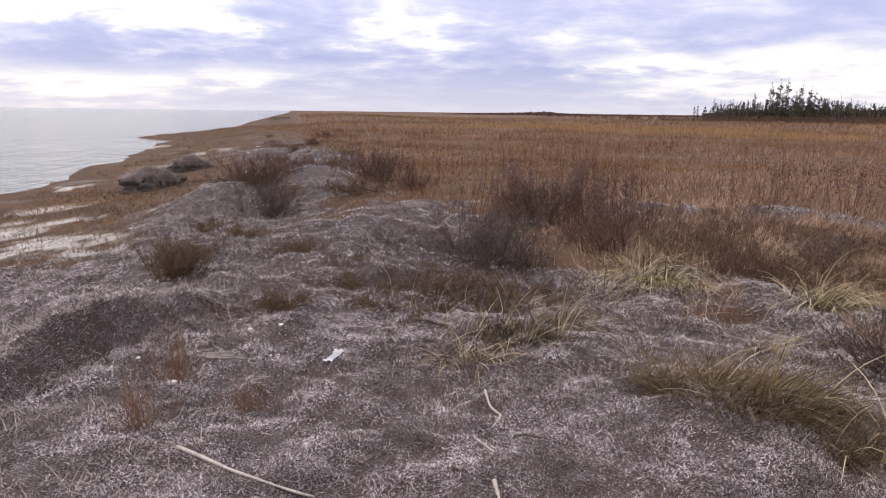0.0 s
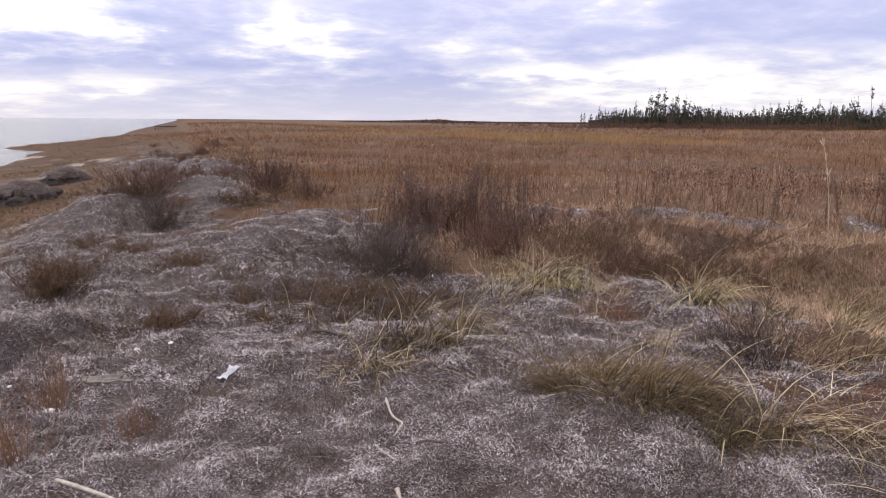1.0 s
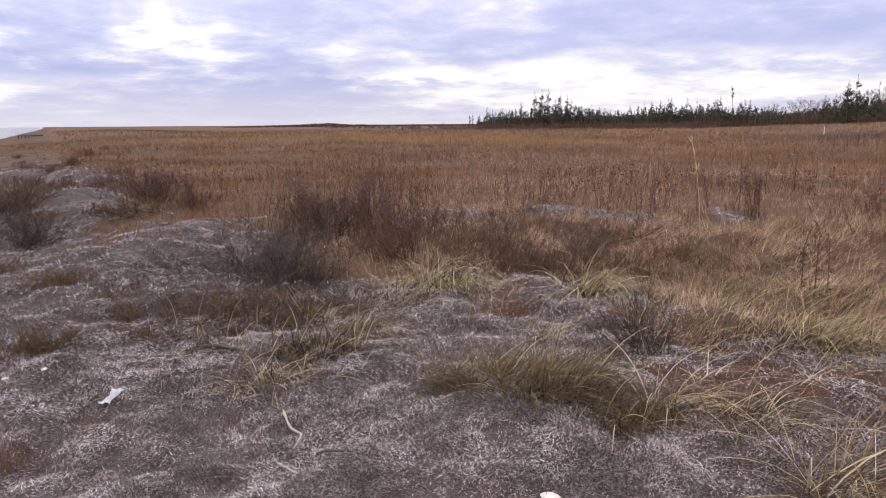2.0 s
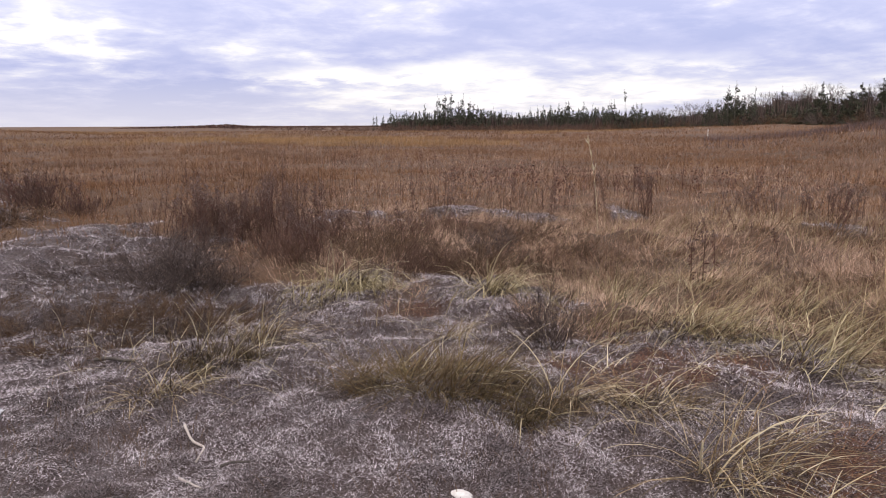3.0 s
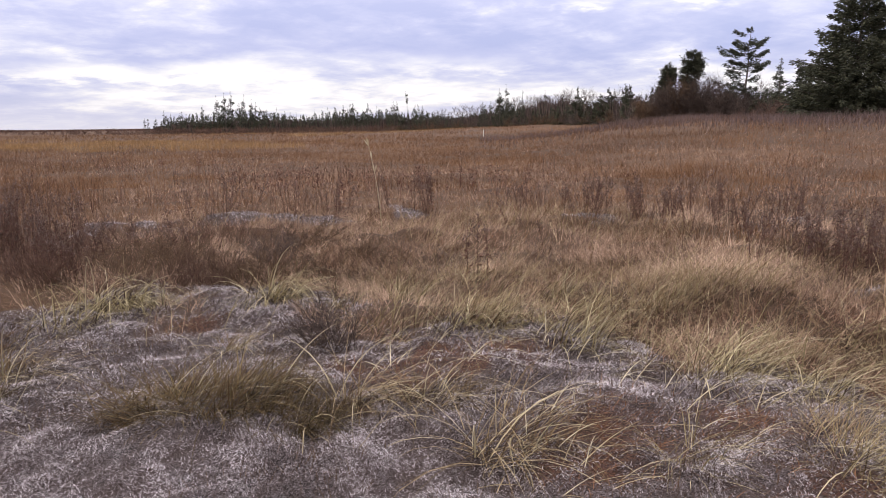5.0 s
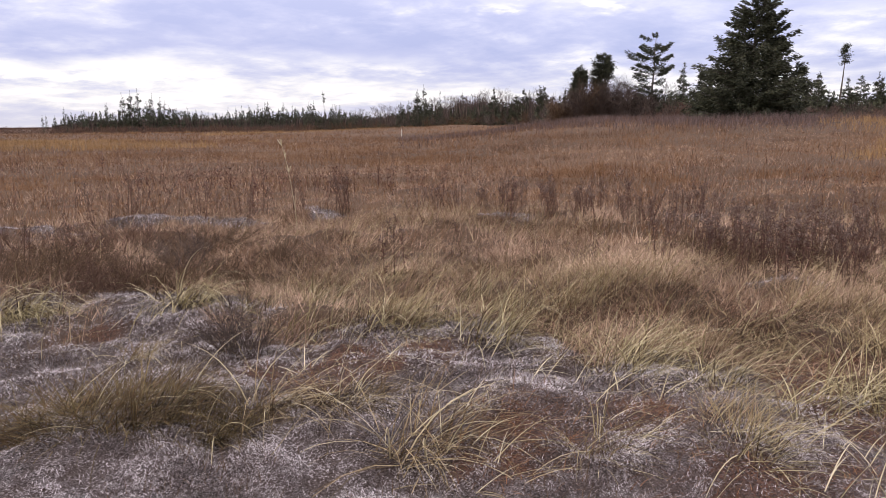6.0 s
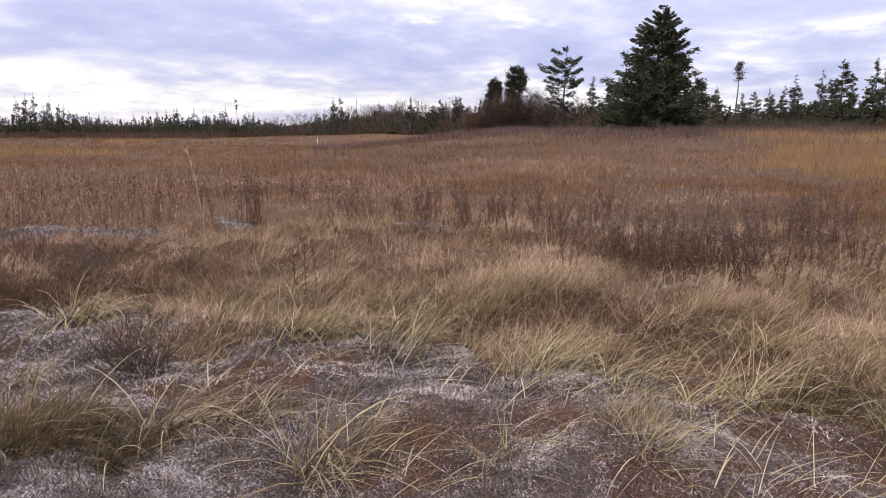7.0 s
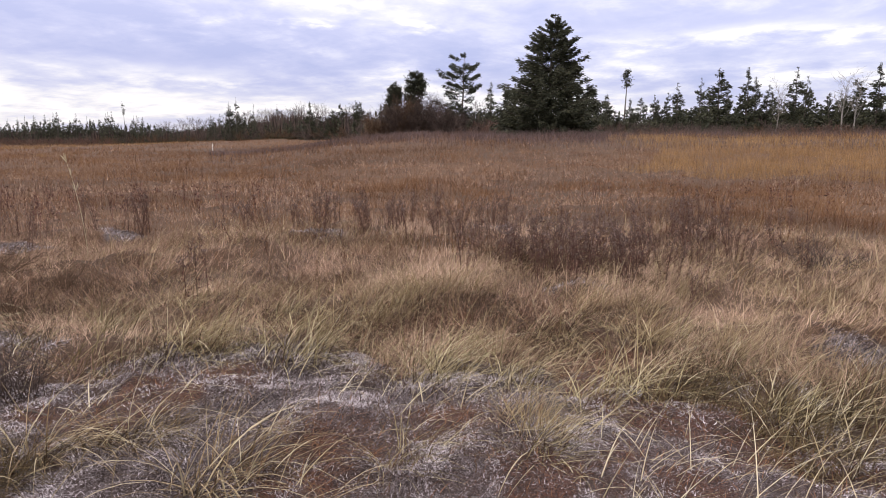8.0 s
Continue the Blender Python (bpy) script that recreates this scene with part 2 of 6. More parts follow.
def plant_material(name, dark, mid, light, through_light=0.25, patch=0.35, patch_size=0.25, rough=0.75):
    """Dry or living plant tissue: every blade its own tone, with wide patches of paler and darker growth."""
    m, n, l, out = material(name)
    geo, co, info = n.new("ShaderNodeNewGeometry"), n.new("ShaderNodeTexCoord"), n.new("ShaderNodeObjectInfo")
    ramp = n.new("ShaderNodeValToRGB")
    ramp.color_ramp.elements.new(0.5)
    for e, (p, c) in zip(ramp.color_ramp.elements, ((0.05, dark), (0.5, mid), (0.97, light))):
        e.position, e.color = p, (*c, 1)
    wide = noise_node(n, l, geo.outputs["Position"], patch_size, 3)
    add = n.new("ShaderNodeMath")
    add.operation = "MULTIPLY_ADD"
    l.new(spread(n, l, wide, 0.3, 0.7), add.inputs[0])
    add.inputs[1].default_value = patch
    sub = n.new("ShaderNodeMath")
    sub.operation = "MULTIPLY_ADD"
    l.new(geo.outputs["Random Per Island"], sub.inputs[0])
    sub.inputs[1].default_value, sub.inputs[2].default_value = 1 - patch * 0.7, -patch * 0.12
    l.new(sub.outputs[0], add.inputs[2])
    l.new(add.outputs[0], ramp.inputs[0])
    streak = noise_node(n, l, geo.outputs["Position"], 60, 2)
    hsv = n.new("ShaderNodeHueSaturation")
    l.new(ramp.outputs[0], hsv.inputs["Color"])
    val = n.new("ShaderNodeMath")
    val.operation = "MULTIPLY_ADD"
    l.new(info.outputs["Random"], val.inputs[0])
    val.inputs[1].default_value, val.inputs[2].default_value = 0.25, 0.87
    l.new(val.outputs[0], hsv.inputs["Value"])
    colour = mix_colour(n, l, 0.5, hsv.outputs[0], mix_colour(n, l, streak, (0.45, 0.42, 0.4), (1.4, 1.4, 1.35)), "MULTIPLY")
    base = n.new("ShaderNodeBsdfPrincipled")
    base.inputs["Roughness"].default_value = rough
    base.inputs["Specular IOR Level"].default_value = 0.25
    l.new(colour, base.inputs["Base Color"])
    if through_light > 0:
        tr = n.new("ShaderNodeBsdfTranslucent")
        l.new(colour, tr.inputs["Color"])
        mx = n.new("ShaderNodeMixShader")
        mx.inputs[0].default_value = through_light
        l.new(base.outputs[0], mx.inputs[1]), l.new(tr.outputs[0], mx.inputs[2])
        l.new(mx.outputs[0], out.inputs["Surface"])
    else:
        l.new(base.outputs[0], out.inputs["Surface"])
    return m


def solid_material(name, a, b, scale=20, rough=0.8, bump=0.4, stretch=None, depth=0.01):
    """Wood, bark, bone, stone: two tones in a grain, with relief."""
    m, n, l, out = material(name)
    co = n.new("ShaderNodeTexCoord")
    g = noise_node(n, l, co.outputs["Object"], scale, 6, 0.65, stretch)
    w = noise_node(n, l, co.outputs["Object"], scale * 0.13, 3)
    f = n.new("ShaderNodeMath")
    f.operation = "MULTIPLY_ADD"
    l.new(g, f.inputs[0])
    f.inputs[1].default_value = 0.65
    s = n.new("ShaderNodeMath")
    s.operation = "MULTIPLY"
    l.new(w, s.inputs[0])
    s.inputs[1].default_value = 0.35
    l.new(s.outputs[0], f.inputs[2])
    p = n.new("ShaderNodeBsdfPrincipled")
    p.inputs["Roughness"].default_value = rough
    l.new(mix_colour(n, l, spread(n, l, f.outputs[0], 0.35, 0.65), a, b), p.inputs["Base Color"])
    bp = n.new("ShaderNodeBump")
    bp.inputs["Strength"].default_value, bp.inputs["Distance"].default_value = bump, depth
    l.new(g, bp.inputs["Height"])
    l.new(bp.outputs[0], p.inputs["Normal"])
    l.new(p.outputs[0], out.inputs["Surface"])
    return m


def ground_material():
    m, n, l, out = material("marsh_ground")
    geo = n.new("ShaderNodeNewGeometry")
    pos = geo.outputs["Position"]

    def attribute(name):
        a = n.new("ShaderNodeAttribute")
        a.attribute_name = name
        return a.outputs["Fac"]

    fine = noise_node(n, l, pos, 70, 5, 0.7)
    shreds = noise_node(n, l, pos, 120, 3, 0.7)
    mid = noise_node(n, l, pos, 9, 4, 0.6)
    wide = noise_node(n, l, pos, 0.9, 4, 0.55)
    bands = noise_node(n, l, pos, 0.035, 5, 0.6, (1, 1.6, 1))
    # dead thatch between the blades, darkened to stand for shade in the gaps
    thatch = mix_colour(n, l, spread(n, l, fine, 0.35, 0.68), (0.032, 0.019, 0.013), (0.15, 0.088, 0.052))
    thatch = mix_colour(n, l, spread(n, l, bands, 0.38, 0.62), thatch, mix_colour(n, l, fine, (0.075, 0.038, 0.020), (0.20, 0.11, 0.056)))
    # litter of dried eelgrass, bleached and dark; its darkest tone stands for shaded gaps
    litter = mix_colour(n, l, spread(n, l, shreds, 0.44, 0.66), (0.010, 0.007, 0.006), (0.44, 0.385, 0.40))
    litter = mix_colour(n, l, spread(n, l, mid, 0.40, 0.62), mix_colour(n, l, 0.62, litter, (0.056, 0.037, 0.033)), litter)
    litter = mix_colour(n, l, spread(n, l, wide, 0.35, 0.65), mix_colour(n, l, 0.45, litter, (0.056, 0.037, 0.033)), litter)
    stain = noise_node(n, l, pos, 2.4, 5, 0.65)
    litter = mix_colour(n, l, spread(n, l, stain, 0.45, 0.60), litter, mix_colour(n, l, 0.45, litter, (0.060, 0.038, 0.030)))
    moss = mix_colour(n, l, spread(n, l, fine, 0.38, 0.62), (0.020, 0.010, 0.008), (0.165, 0.068, 0.040))
    moss = mix_colour(n, l, spread(n, l, noise_node(n, l, pos, 5, 4, 0.65), 0.45, 0.6), moss, mix_colour(n, l, 0.6, moss, (0.040, 0.026, 0.019)))
    sand = mix_colour(n, l, spread(n, l, mid, 0.3, 0.7), (0.30, 0.27, 0.25), (0.50, 0.47, 0.45))
    weed = mix_colour(n, l, spread(n, l, mid, 0.35, 0.65), (0.036, 0.020, 0.012), (0.140, 0.068, 0.029))
    weed = mix_colour(n, l, spread(n, l, wide, 0.40, 0.58), mix_colour(n, l, 0.65, weed, (0.050, 0.034, 0.026)), weed)
    weed = mix_colour(n, l, spread(n, l, noise_node(n, l, pos, 0.35, 5, 0.65), 0.58, 0.66), weed, (0.13, 0.105, 0.088))
    thatch = mix_colour(n, l, spread(n, l, wide, 0.40, 0.66), thatch, mix_colour(n, l, 0.5, thatch, (0.06, 0.042, 0.034)))
    colour = mix_colour(n, l, attribute("wrack"), thatch, litter)
    colour = mix_colour(n, l, attribute("moss"), colour, moss)
    colour = mix_colour(n, l, attribute("weed"), colour, weed)
    colour = mix_colour(n, l, attribute("sand"), colour, sand)
    p = n.new("ShaderNodeBsdfPrincipled")
    p.inputs["Roughness"].default_value = 0.9
    p.inputs["Specular IOR Level"].default_value = 0.2
    l.new(colour, p.inputs["Base Color"])
    bp = n.new("ShaderNodeBump")
    bp.inputs["Strength"].default_value, bp.inputs["Distance"].default_value = 0.9, 0.02
    l.new(fine, bp.inputs["Height"])
    b2 = n.new("ShaderNodeBump")
    b2.inputs["Strength"].default_value, b2.inputs["Distance"].default_value = 0.7, 0.08
    l.new(mid, b2.inputs["Height"])
    l.new(b2.outputs[0], bp.inputs["Normal"])
    l.new(bp.outputs[0], p.inputs["Normal"])
    l.new(p.outputs[0], out.inputs["Surface"])
    return m


def water_material():
    m, n, l, out = material("sea_water")
    geo = n.new("ShaderNodeNewGeometry")
    p = n.new("ShaderNodeBsdfPrincipled")
    p.inputs["Base Color"].default_value = (0.115, 0.12, 0.112, 1)
    p.inputs["Roughness"].default_value, p.inputs["IOR"].default_value = 0.12, 1.33
    ripple = noise_node(n, l, geo.outputs["Position"], 1.6, 4, 0.6, (1.0, 0.45, 1))
    swell = noise_node(n, l, geo.outputs["Position"], 0.22, 3, 0.5, (1.0, 0.5, 1))
    b1, b2 = n.new("ShaderNodeBump"), n.new("ShaderNodeBump")
    b1.inputs["Strength"].default_value, b1.inputs["Distance"].default_value = 1.0, 0.4
    b2.inputs["Strength"].default_value, b2.inputs["Distance"].default_value = 0.6, 1.2
    l.new(swell, b2.inputs["Height"]), l.new(ripple, b1.inputs["Height"])
    l.new(b2.outputs[0], b1.inputs["Normal"]), l.new(b1.outputs[0], p.inputs["Normal"])
    l.new(p.outputs[0], out.inputs["Surface"])
    return m


GROUND, WATER = ground_material(), water_material()
STRAW = plant_material("straw_blades", (0.11, 0.070, 0.038), (0.29, 0.205, 0.112), (0.58, 0.46, 0.29), 0.15, 0.3, 0.6)
PALE_BLADE = plant_material("pale_blade", (0.30, 0.235, 0.135), (0.47, 0.395, 0.255), (0.68, 0.61, 0.45), 0.15, 0.3, 0.6)
HAY = plant_material("matted_hay", (0.035, 0.025, 0.021), (0.17, 0.130, 0.115), (0.58, 0.51, 0.49), 0.0, 0.35, 1.2)
SHORE = plant_material("shore_grass", (0.040, 0.026, 0.016), (0.125, 0.072, 0.036), (0.27, 0.165, 0.085), 0.0, 0.6, 0.5)
OLIVE = plant_material("olive_blades", (0.028, 0.019, 0.010), (0.082, 0.056, 0.026), (0.25, 0.185, 0.09), 0.1, 0.3, 0.8)
THATCH = plant_material("dead_thatch", (0.030, 0.018, 0.010), (0.080, 0.047, 0.022), (0.18, 0.112, 0.054), 0.1, 0.3, 0.8)
FIELD = plant_material("field_grass", (0.090, 0.044, 0.023), (0.178, 0.089, 0.041), (0.275, 0.150, 0.075), 0.1, 0.8, 0.16)
GOLD = plant_material("golden_grass", (0.130, 0.072, 0.034), (0.270, 0.155, 0.066), (0.44, 0.28, 0.135), 0.25, 0.4, 0.15)
# wide tone range puts the tussocks' highlights and shaded gaps into the blade colour
MEADOW = plant_material("tawny_grass", (0.045, 0.026, 0.019), (0.29, 0.180, 0.126), (0.66, 0.475, 0.35), 0.1, 0.45, 1.3)
ARCH = plant_material("yellow_olive_blades", (0.10, 0.074, 0.036), (0.345, 0.278, 0.145), (0.69, 0.60, 0.385), 0.15, 0.3, 0.7)
RUST = plant_material("rusty_thatch", (0.055, 0.022, 0.013), (0.150, 0.069, 0.036), (0.32, 0.165, 0.09), 0.1, 0.3, 1.0)
# dark end and patchiness also imitate shaded crevices, besides the uneven bleaching
EELGRASS = plant_material("dried_eelgrass", (0.016, 0.011, 0.010), (0.140, 0.104, 0.103), (0.88, 0.80, 0.84), 0.0, 0.45, 2.6)
RUSTY_STEM = plant_material("rusty_stem", (0.062, 0.030, 0.017), (0.150, 0.076, 0.040), (0.27, 0.15, 0.085), 0.0, 0.2, 1.0)
FORB_STEM = plant_material("dead_stem", (0.045, 0.025, 0.018), (0.085, 0.046, 0.034), (0.15, 0.09, 0.065), 0.0, 0.2, 1.0)
FORB_LEAF = plant_material("shrivelled_leaf", (0.045, 0.020, 0.015), (0.105, 0.047, 0.035), (0.19, 0.10, 0.075), 0.15, 0.2, 1.0)
FLUFF = plant_material("seed_fluff", (0.07, 0.042, 0.036), (0.130, 0.086, 0.075), (0.28, 0.22, 0.20), 0.1, 0.2, 1.0)
TWIG = plant_material("grey_twig", (0.030, 0.020, 0.017), (0.072, 0.049, 0.042), (0.155, 0.115, 0.098), 0.0, 0.2, 1.0)
TWIG_BROWN = plant_material("brown_twig", (0.042, 0.024, 0.015), (0.090, 0.052, 0.030), (0.17, 0.105, 0.06), 0.0, 0.2, 1.0)
BRUSH = plant_material("purplish_brush", (0.048, 0.031, 0.029), (0.115, 0.077, 0.072), (0.21, 0.150, 0.140), 0.0, 0.4, 0.2)
TWIG_RED = plant_material("reddish_twig", (0.05, 0.026, 0.02), (0.105, 0.055, 0.04), (0.17, 0.10, 0.07), 0.0, 0.2, 0.2)
NEEDLES = plant_material("spruce_needles", (0.021, 0.0235, 0.015), (0.047, 0.050, 0.031), (0.098, 0.098, 0.058), 0.1, 0.25, 0.3)
PINE_NEEDLES = plant_material("pine_needles", (0.024, 0.028, 0.018), (0.055, 0.060, 0.038), (0.11, 0.115, 0.07), 0.15, 0.25, 0.3)
BARK = solid_material("bark", (0.05, 0.038, 0.030), (0.13, 0.105, 0.088), 14, 0.9, 0.6, (1, 1, 0.3), 0.02)
PALE_BARK = solid_material("pale_bark", (0.13, 0.115, 0.10), (0.30, 0.275, 0.25), 10, 0.85, 0.4, (1, 1, 0.4), 0.02)
DRIFTWOOD = solid_material("driftwood", (0.24, 0.20, 0.17), (0.50, 0.44, 0.39), 60, 0.8, 0.5, (1, 1, 0.15), 0.003)
STONE = solid_material("weathered_stone", (0.10, 0.08, 0.07), (0.24, 0.205, 0.185), 22, 0.85, 0.6, None, 0.01)
DARK_WOOD = solid_material("wet_wood", (0.03, 0.024, 0.02), (0.10, 0.08, 0.065), 60, 0.8, 0.5, (1, 1, 0.2), 0.003)
SHELL = solid_material("bleached_shell", (0.48, 0.44, 0.41), (0.74, 0.71, 0.68), 45, 0.55, 0.3, (1, 1, 4), 0.002)
PLASTIC = solid_material("white_plastic", (0.42, 0.42, 0.45), (0.68, 0.68, 0.70), 30, 0.45, 0.3, None, 0.004)
PEAT = solid_material("peat", (0.022, 0.017, 0.014), (0.085, 0.066, 0.055), 9, 0.95, 0.9, None, 0.05)
WHITE_PAINT = solid_material("weathered_white_paint", (0.55, 0.53, 0.50), (0.80, 0.79, 0.76), 25, 0.6, 0.3, (1, 1, 0.3), 0.003)


# ---------------------------------------------------------------- mesh tools
def tri_mesh(name, verts, tris, smooth=False):
    me = bpy.data.meshes.new(name)
    verts, tris = np.asarray(verts, np.float32), np.asarray(tris, np.int32)
    me.vertices.add(len(verts))
    me.vertices.foreach_set("co", verts.ravel())
    me.loops.add(tris.size)
    me.loops.foreach_set("vertex_index", tris.ravel())
    me.polygons.add(len(tris))
    me.polygons.foreach_set("loop_start", np.arange(0, tris.size, 3, dtype=np.int32))
    if smooth:
        me.polygons.foreach_set("use_smooth", np.ones(len(tris), bool))
    me.update(calc_edges=True)
    return me


def part(name, me, mat, parent=None, label=""):
    me.materials.append(mat)
    ob = new(name, me)
    if parent is not None:
        ob.parent = parent
    return tagged(ob, label)


def thing(name, m, label, category, group="", kind=""):
    e = new(name)
    e.matrix_basis = m
    e.empty_display_size = 0.1
    return tagged(e, label, category, group, kind)


def join(*pieces):
    vs, ts, k = [], [], 0
    for v, t in pieces:
        vs.append(v), ts.append(t + k)
        k += len(v)
    return np.concatenate(vs), np.concatenate(ts)


def ribbons(base, heading, length, lean0, lean1, width, segs, twist=0.6, rng=RNG):
    """Tapering blades. Each starts at its base, leaning lean0 from upright (radians), and bends over to lean1 at its tip."""
    n = len(base)
    hx, hy = np.sin(heading), np.cos(heading)
    s = (np.arange(segs) + 0.5) / segs
    lean = lean0[:, None] + (lean1 - lean0)[:, None] * s[None, :] ** 1.3
    stepl = (length / segs)[:, None]
    out = np.concatenate([np.zeros((n, 1)), np.cumsum(np.sin(lean) * stepl, 1)], 1)
    up = np.concatenate([np.zeros((n, 1)), np.cumsum(np.cos(lean) * stepl, 1)], 1)
    turn = rng.normal(0, twist, n)
    wx, wy = np.cos(heading + turn), -np.sin(heading + turn)
    k = segs + 1
    taper = np.clip(1.0 - (np.arange(k) / segs) ** 1.7, 0.0, 1)
    centre = np.stack([base[:, 0:1] + hx[:, None] * out, base[:, 1:2] + hy[:, None] * out, base[:, 2:3] + up], -1)
    half = 0.5 * width[:, None] * taper[None, :]
    side = np.stack([wx[:, None] * half, wy[:, None] * half, 0 * half], -1)
    left, right = (centre - side)[:, :segs], (centre + side)[:, :segs]
    verts = np.concatenate([left, right, centre[:, segs:]], 1)
    per = 2 * segs + 1
    tri = []
    for i in range(segs - 1):
        tri += [(i, segs + i, i + 1), (segs + i, segs + i + 1, i + 1)]
    tri.append((segs - 1, 2 * segs - 1, 2 * segs))
    tris = (np.arange(n) * per)[:, None, None] + np.array(tri)[None]
    return verts.reshape(-1, 3), tris.reshape(-1, 3)


def tubes(lines, radii, sides=3):
    """Tapered round rods along polylines: lines (n, k, 3), radii (n, k)."""
    lines, radii = np.asarray(lines, float), np.asarray(radii, float)
    n, k, _ = lines.shape
    tang = np.gradient(lines, axis=1)
    tang /= np.linalg.norm(tang, axis=2, keepdims=True) + 1e-9
    ref = np.where(np.abs(tang[..., 2:3]) > 0.9, np.array([1.0, 0, 0]), np.array([0, 0, 1.0]))
    a = np.cross(tang, ref)
    a /= np.linalg.norm(a, axis=2, keepdims=True) + 1e-9
    b = np.cross(tang, a)
    ang = np.arange(sides) * 2 * np.pi / sides
    ring = (np.cos(ang)[None, None, :, None] * a[:, :, None] + np.sin(ang)[None, None, :, None] * b[:, :, None])
    verts = lines[:, :, None] + ring * radii[:, :, None, None]
    tri = []
    for i in range(k - 1):
        for j in range(sides):
            p, q = i * sides + j, i * sides + (j + 1) % sides
            tri += [(p, p + sides, q), (q, p + sides, q + sides)]
    for j in range(1, sides - 1):
        tri.append((0, j, j + 1))
        tri.append(((k - 1) * sides, (k - 1) * sides + j + 1, (k - 1) * sides + j))
    tris = (np.arange(n) * k * sides)[:, None, None] + np.array(tri)[None]
    return verts.reshape(-1, 3), tris.reshape(-1, 3)


def sprigs(base, way, length, width, rng=RNG):
    """Small pointed sprays: a kite from each base along its way."""
    n = len(base)
    way = way / (np.linalg.norm(way, axis=1, keepdims=True) + 1e-9)
    side = np.cross(way, rng.normal(0, 1, (n, 3)))
    side /= np.linalg.norm(side, axis=1, keepdims=True) + 1e-9
    mid = base + way * (length * 0.45)[:, None]
    v = np.stack([base, mid + side * (width / 2)[:, None], base + way * length[:, None], mid - side * (width / 2)[:, None]], 1)
    t = (np.arange(n) * 4)[:, None, None] + np.array([(0, 1, 2), (0, 2, 3)])[None]
    return v.reshape(-1, 3), t.reshape(-1, 3)


# ---------------------------------------------------------------- ground and sea
def build_ground():
    rings = [0.02]
    while rings[-1] < 4600:
        r = rings[-1]
        rings.append(r + (0.35 if r < 1.9 else r * 0.0115 if r < 14 else r * 0.03 if r < 80 else r * 0.09))
    rings = np.array(rings)
    az = np.radians(np.concatenate([np.linspace(-45, 110, 430), np.linspace(110, 315, 110)[1:-1]]))
    x, y = np.sin(az)[None] * rings[:, None], np.cos(az)[None] * rings[:, None]
    z = height(x, y)
    nr, na = x.shape
    idx = np.arange(nr * na).reshape(nr, na)
    a, b = idx[:-1], idx[1:]
    c, d = np.roll(b, -1, 1), np.roll(a, -1, 1)
    tris = np.concatenate([np.stack([a, c, b], -1).reshape(-1, 3), np.stack([a, d, c], -1).reshape(-1, 3)])
    me = tri_mesh("ground", np.stack([x, y, z], -1).reshape(-1, 3), tris, True)
    u, bearing, dist = inland(x, y), np.degrees(np.arctan2(x, y)), np.hypot(x, y)
    w = wrack_cover(x, y)
    moss = 0.70 * rust_cover(x, y)
    beach = step(9.8, 8.2, u)
    sand = 0 * u
    grain = fbm(x, y, 0.9, 4, 52)
    for sx, sy, lx, ly in ((-8.2, 12.4, 1.3, 1.6), (-8.8, 16.6, 0.6, 0.9), (-11.2, 22.5, 0.4, 0.8), (-19, 47, 1.0, 2.2), (-28.5, 69, 5.0, 0.9),
                           (-5.4, 10.0, 0.7, 0.8), (-10.8, 30, 0.8, 1.2), (-12.0, 38, 0.8, 1.5)):
        sand = np.maximum(sand, step(1.15, 0.75, np.hypot((x - sx) / lx, (y - sy) / ly) + (grain - 0.5) * 3.2 + (fbm(x, y, 0.35, 3, 53) - 0.5) * 1.2))
    for name, val in (("wrack", w), ("moss", moss), ("weed", beach * (1 - w)), ("sand", sand * beach)):
        att = me.attributes.new(name, "FLOAT", "POINT")
        att.data.foreach_set("value", np.ascontiguousarray(val.ravel(), np.float32))
    ob = part("ground", me, GROUND)
    tagged(ob, "salt marsh ground with bleached eelgrass wrack and dead thatch", "ground", kind="structure")


def build_water():
    bm = bmesh.new()
    bmesh.ops.create_circle(bm, cap_ends=True, segments=96, radius=4700)
    me = bpy.data.meshes.new("water")
    bm.to_mesh(me)
    bm.free()
    ob = part("water", me, WATER)
    ob.location.z = SEA
    tagged(ob, "pale grey sea with small ripples", "water", kind="structure")


build_ground()
build_water()


# ---------------------------------------------------------------- scattered cover
def scatter(az0, az1, d0, d1, per_m2, rng):
    """Random plan points in a sector."""
    area = math.radians(az1 - az0) / 2 * (d1 ** 2 - d0 ** 2)
    n = int(area * per_m2)
    az = rng.uniform(az0, az1, n)
    d = np.sqrt(rng.uniform(d0 ** 2, d1 ** 2, n))
    return polar(az, d)


def stuff(name, pieces, mat, label, category):
    v, t = join(*pieces)
    ob = part(name, tri_mesh(name, v, t), mat)
    return tagged(ob, label, category, kind="stuff")


def grass_at(x, y, rng, tall, width, segs, lean=0.35, bend=0.7, wind=None, sink=0.02):
    n = len(x)
    base = np.stack([x, y, height(x, y) - sink], -1)
    heading = rng.uniform(0, 2 * np.pi, n) if wind is None else rng.normal(wind, 0.7, n)
    length = tall * rng.uniform(0.55, 1.15, n)
    lean0 = np.abs(rng.normal(lean, 0.25 + 0.1 * lean, n))
    lean1 = lean0 + np.abs(rng.normal(bend, 0.35, n))
    return ribbons(base, heading, length, lean0, lean1, width * rng.uniform(0.7, 1.3, n), segs, rng=rng)


def keep(x, y, mask):
    return x[mask], y[mask]


LEE = radians(160)   # the way the wind has laid the grass


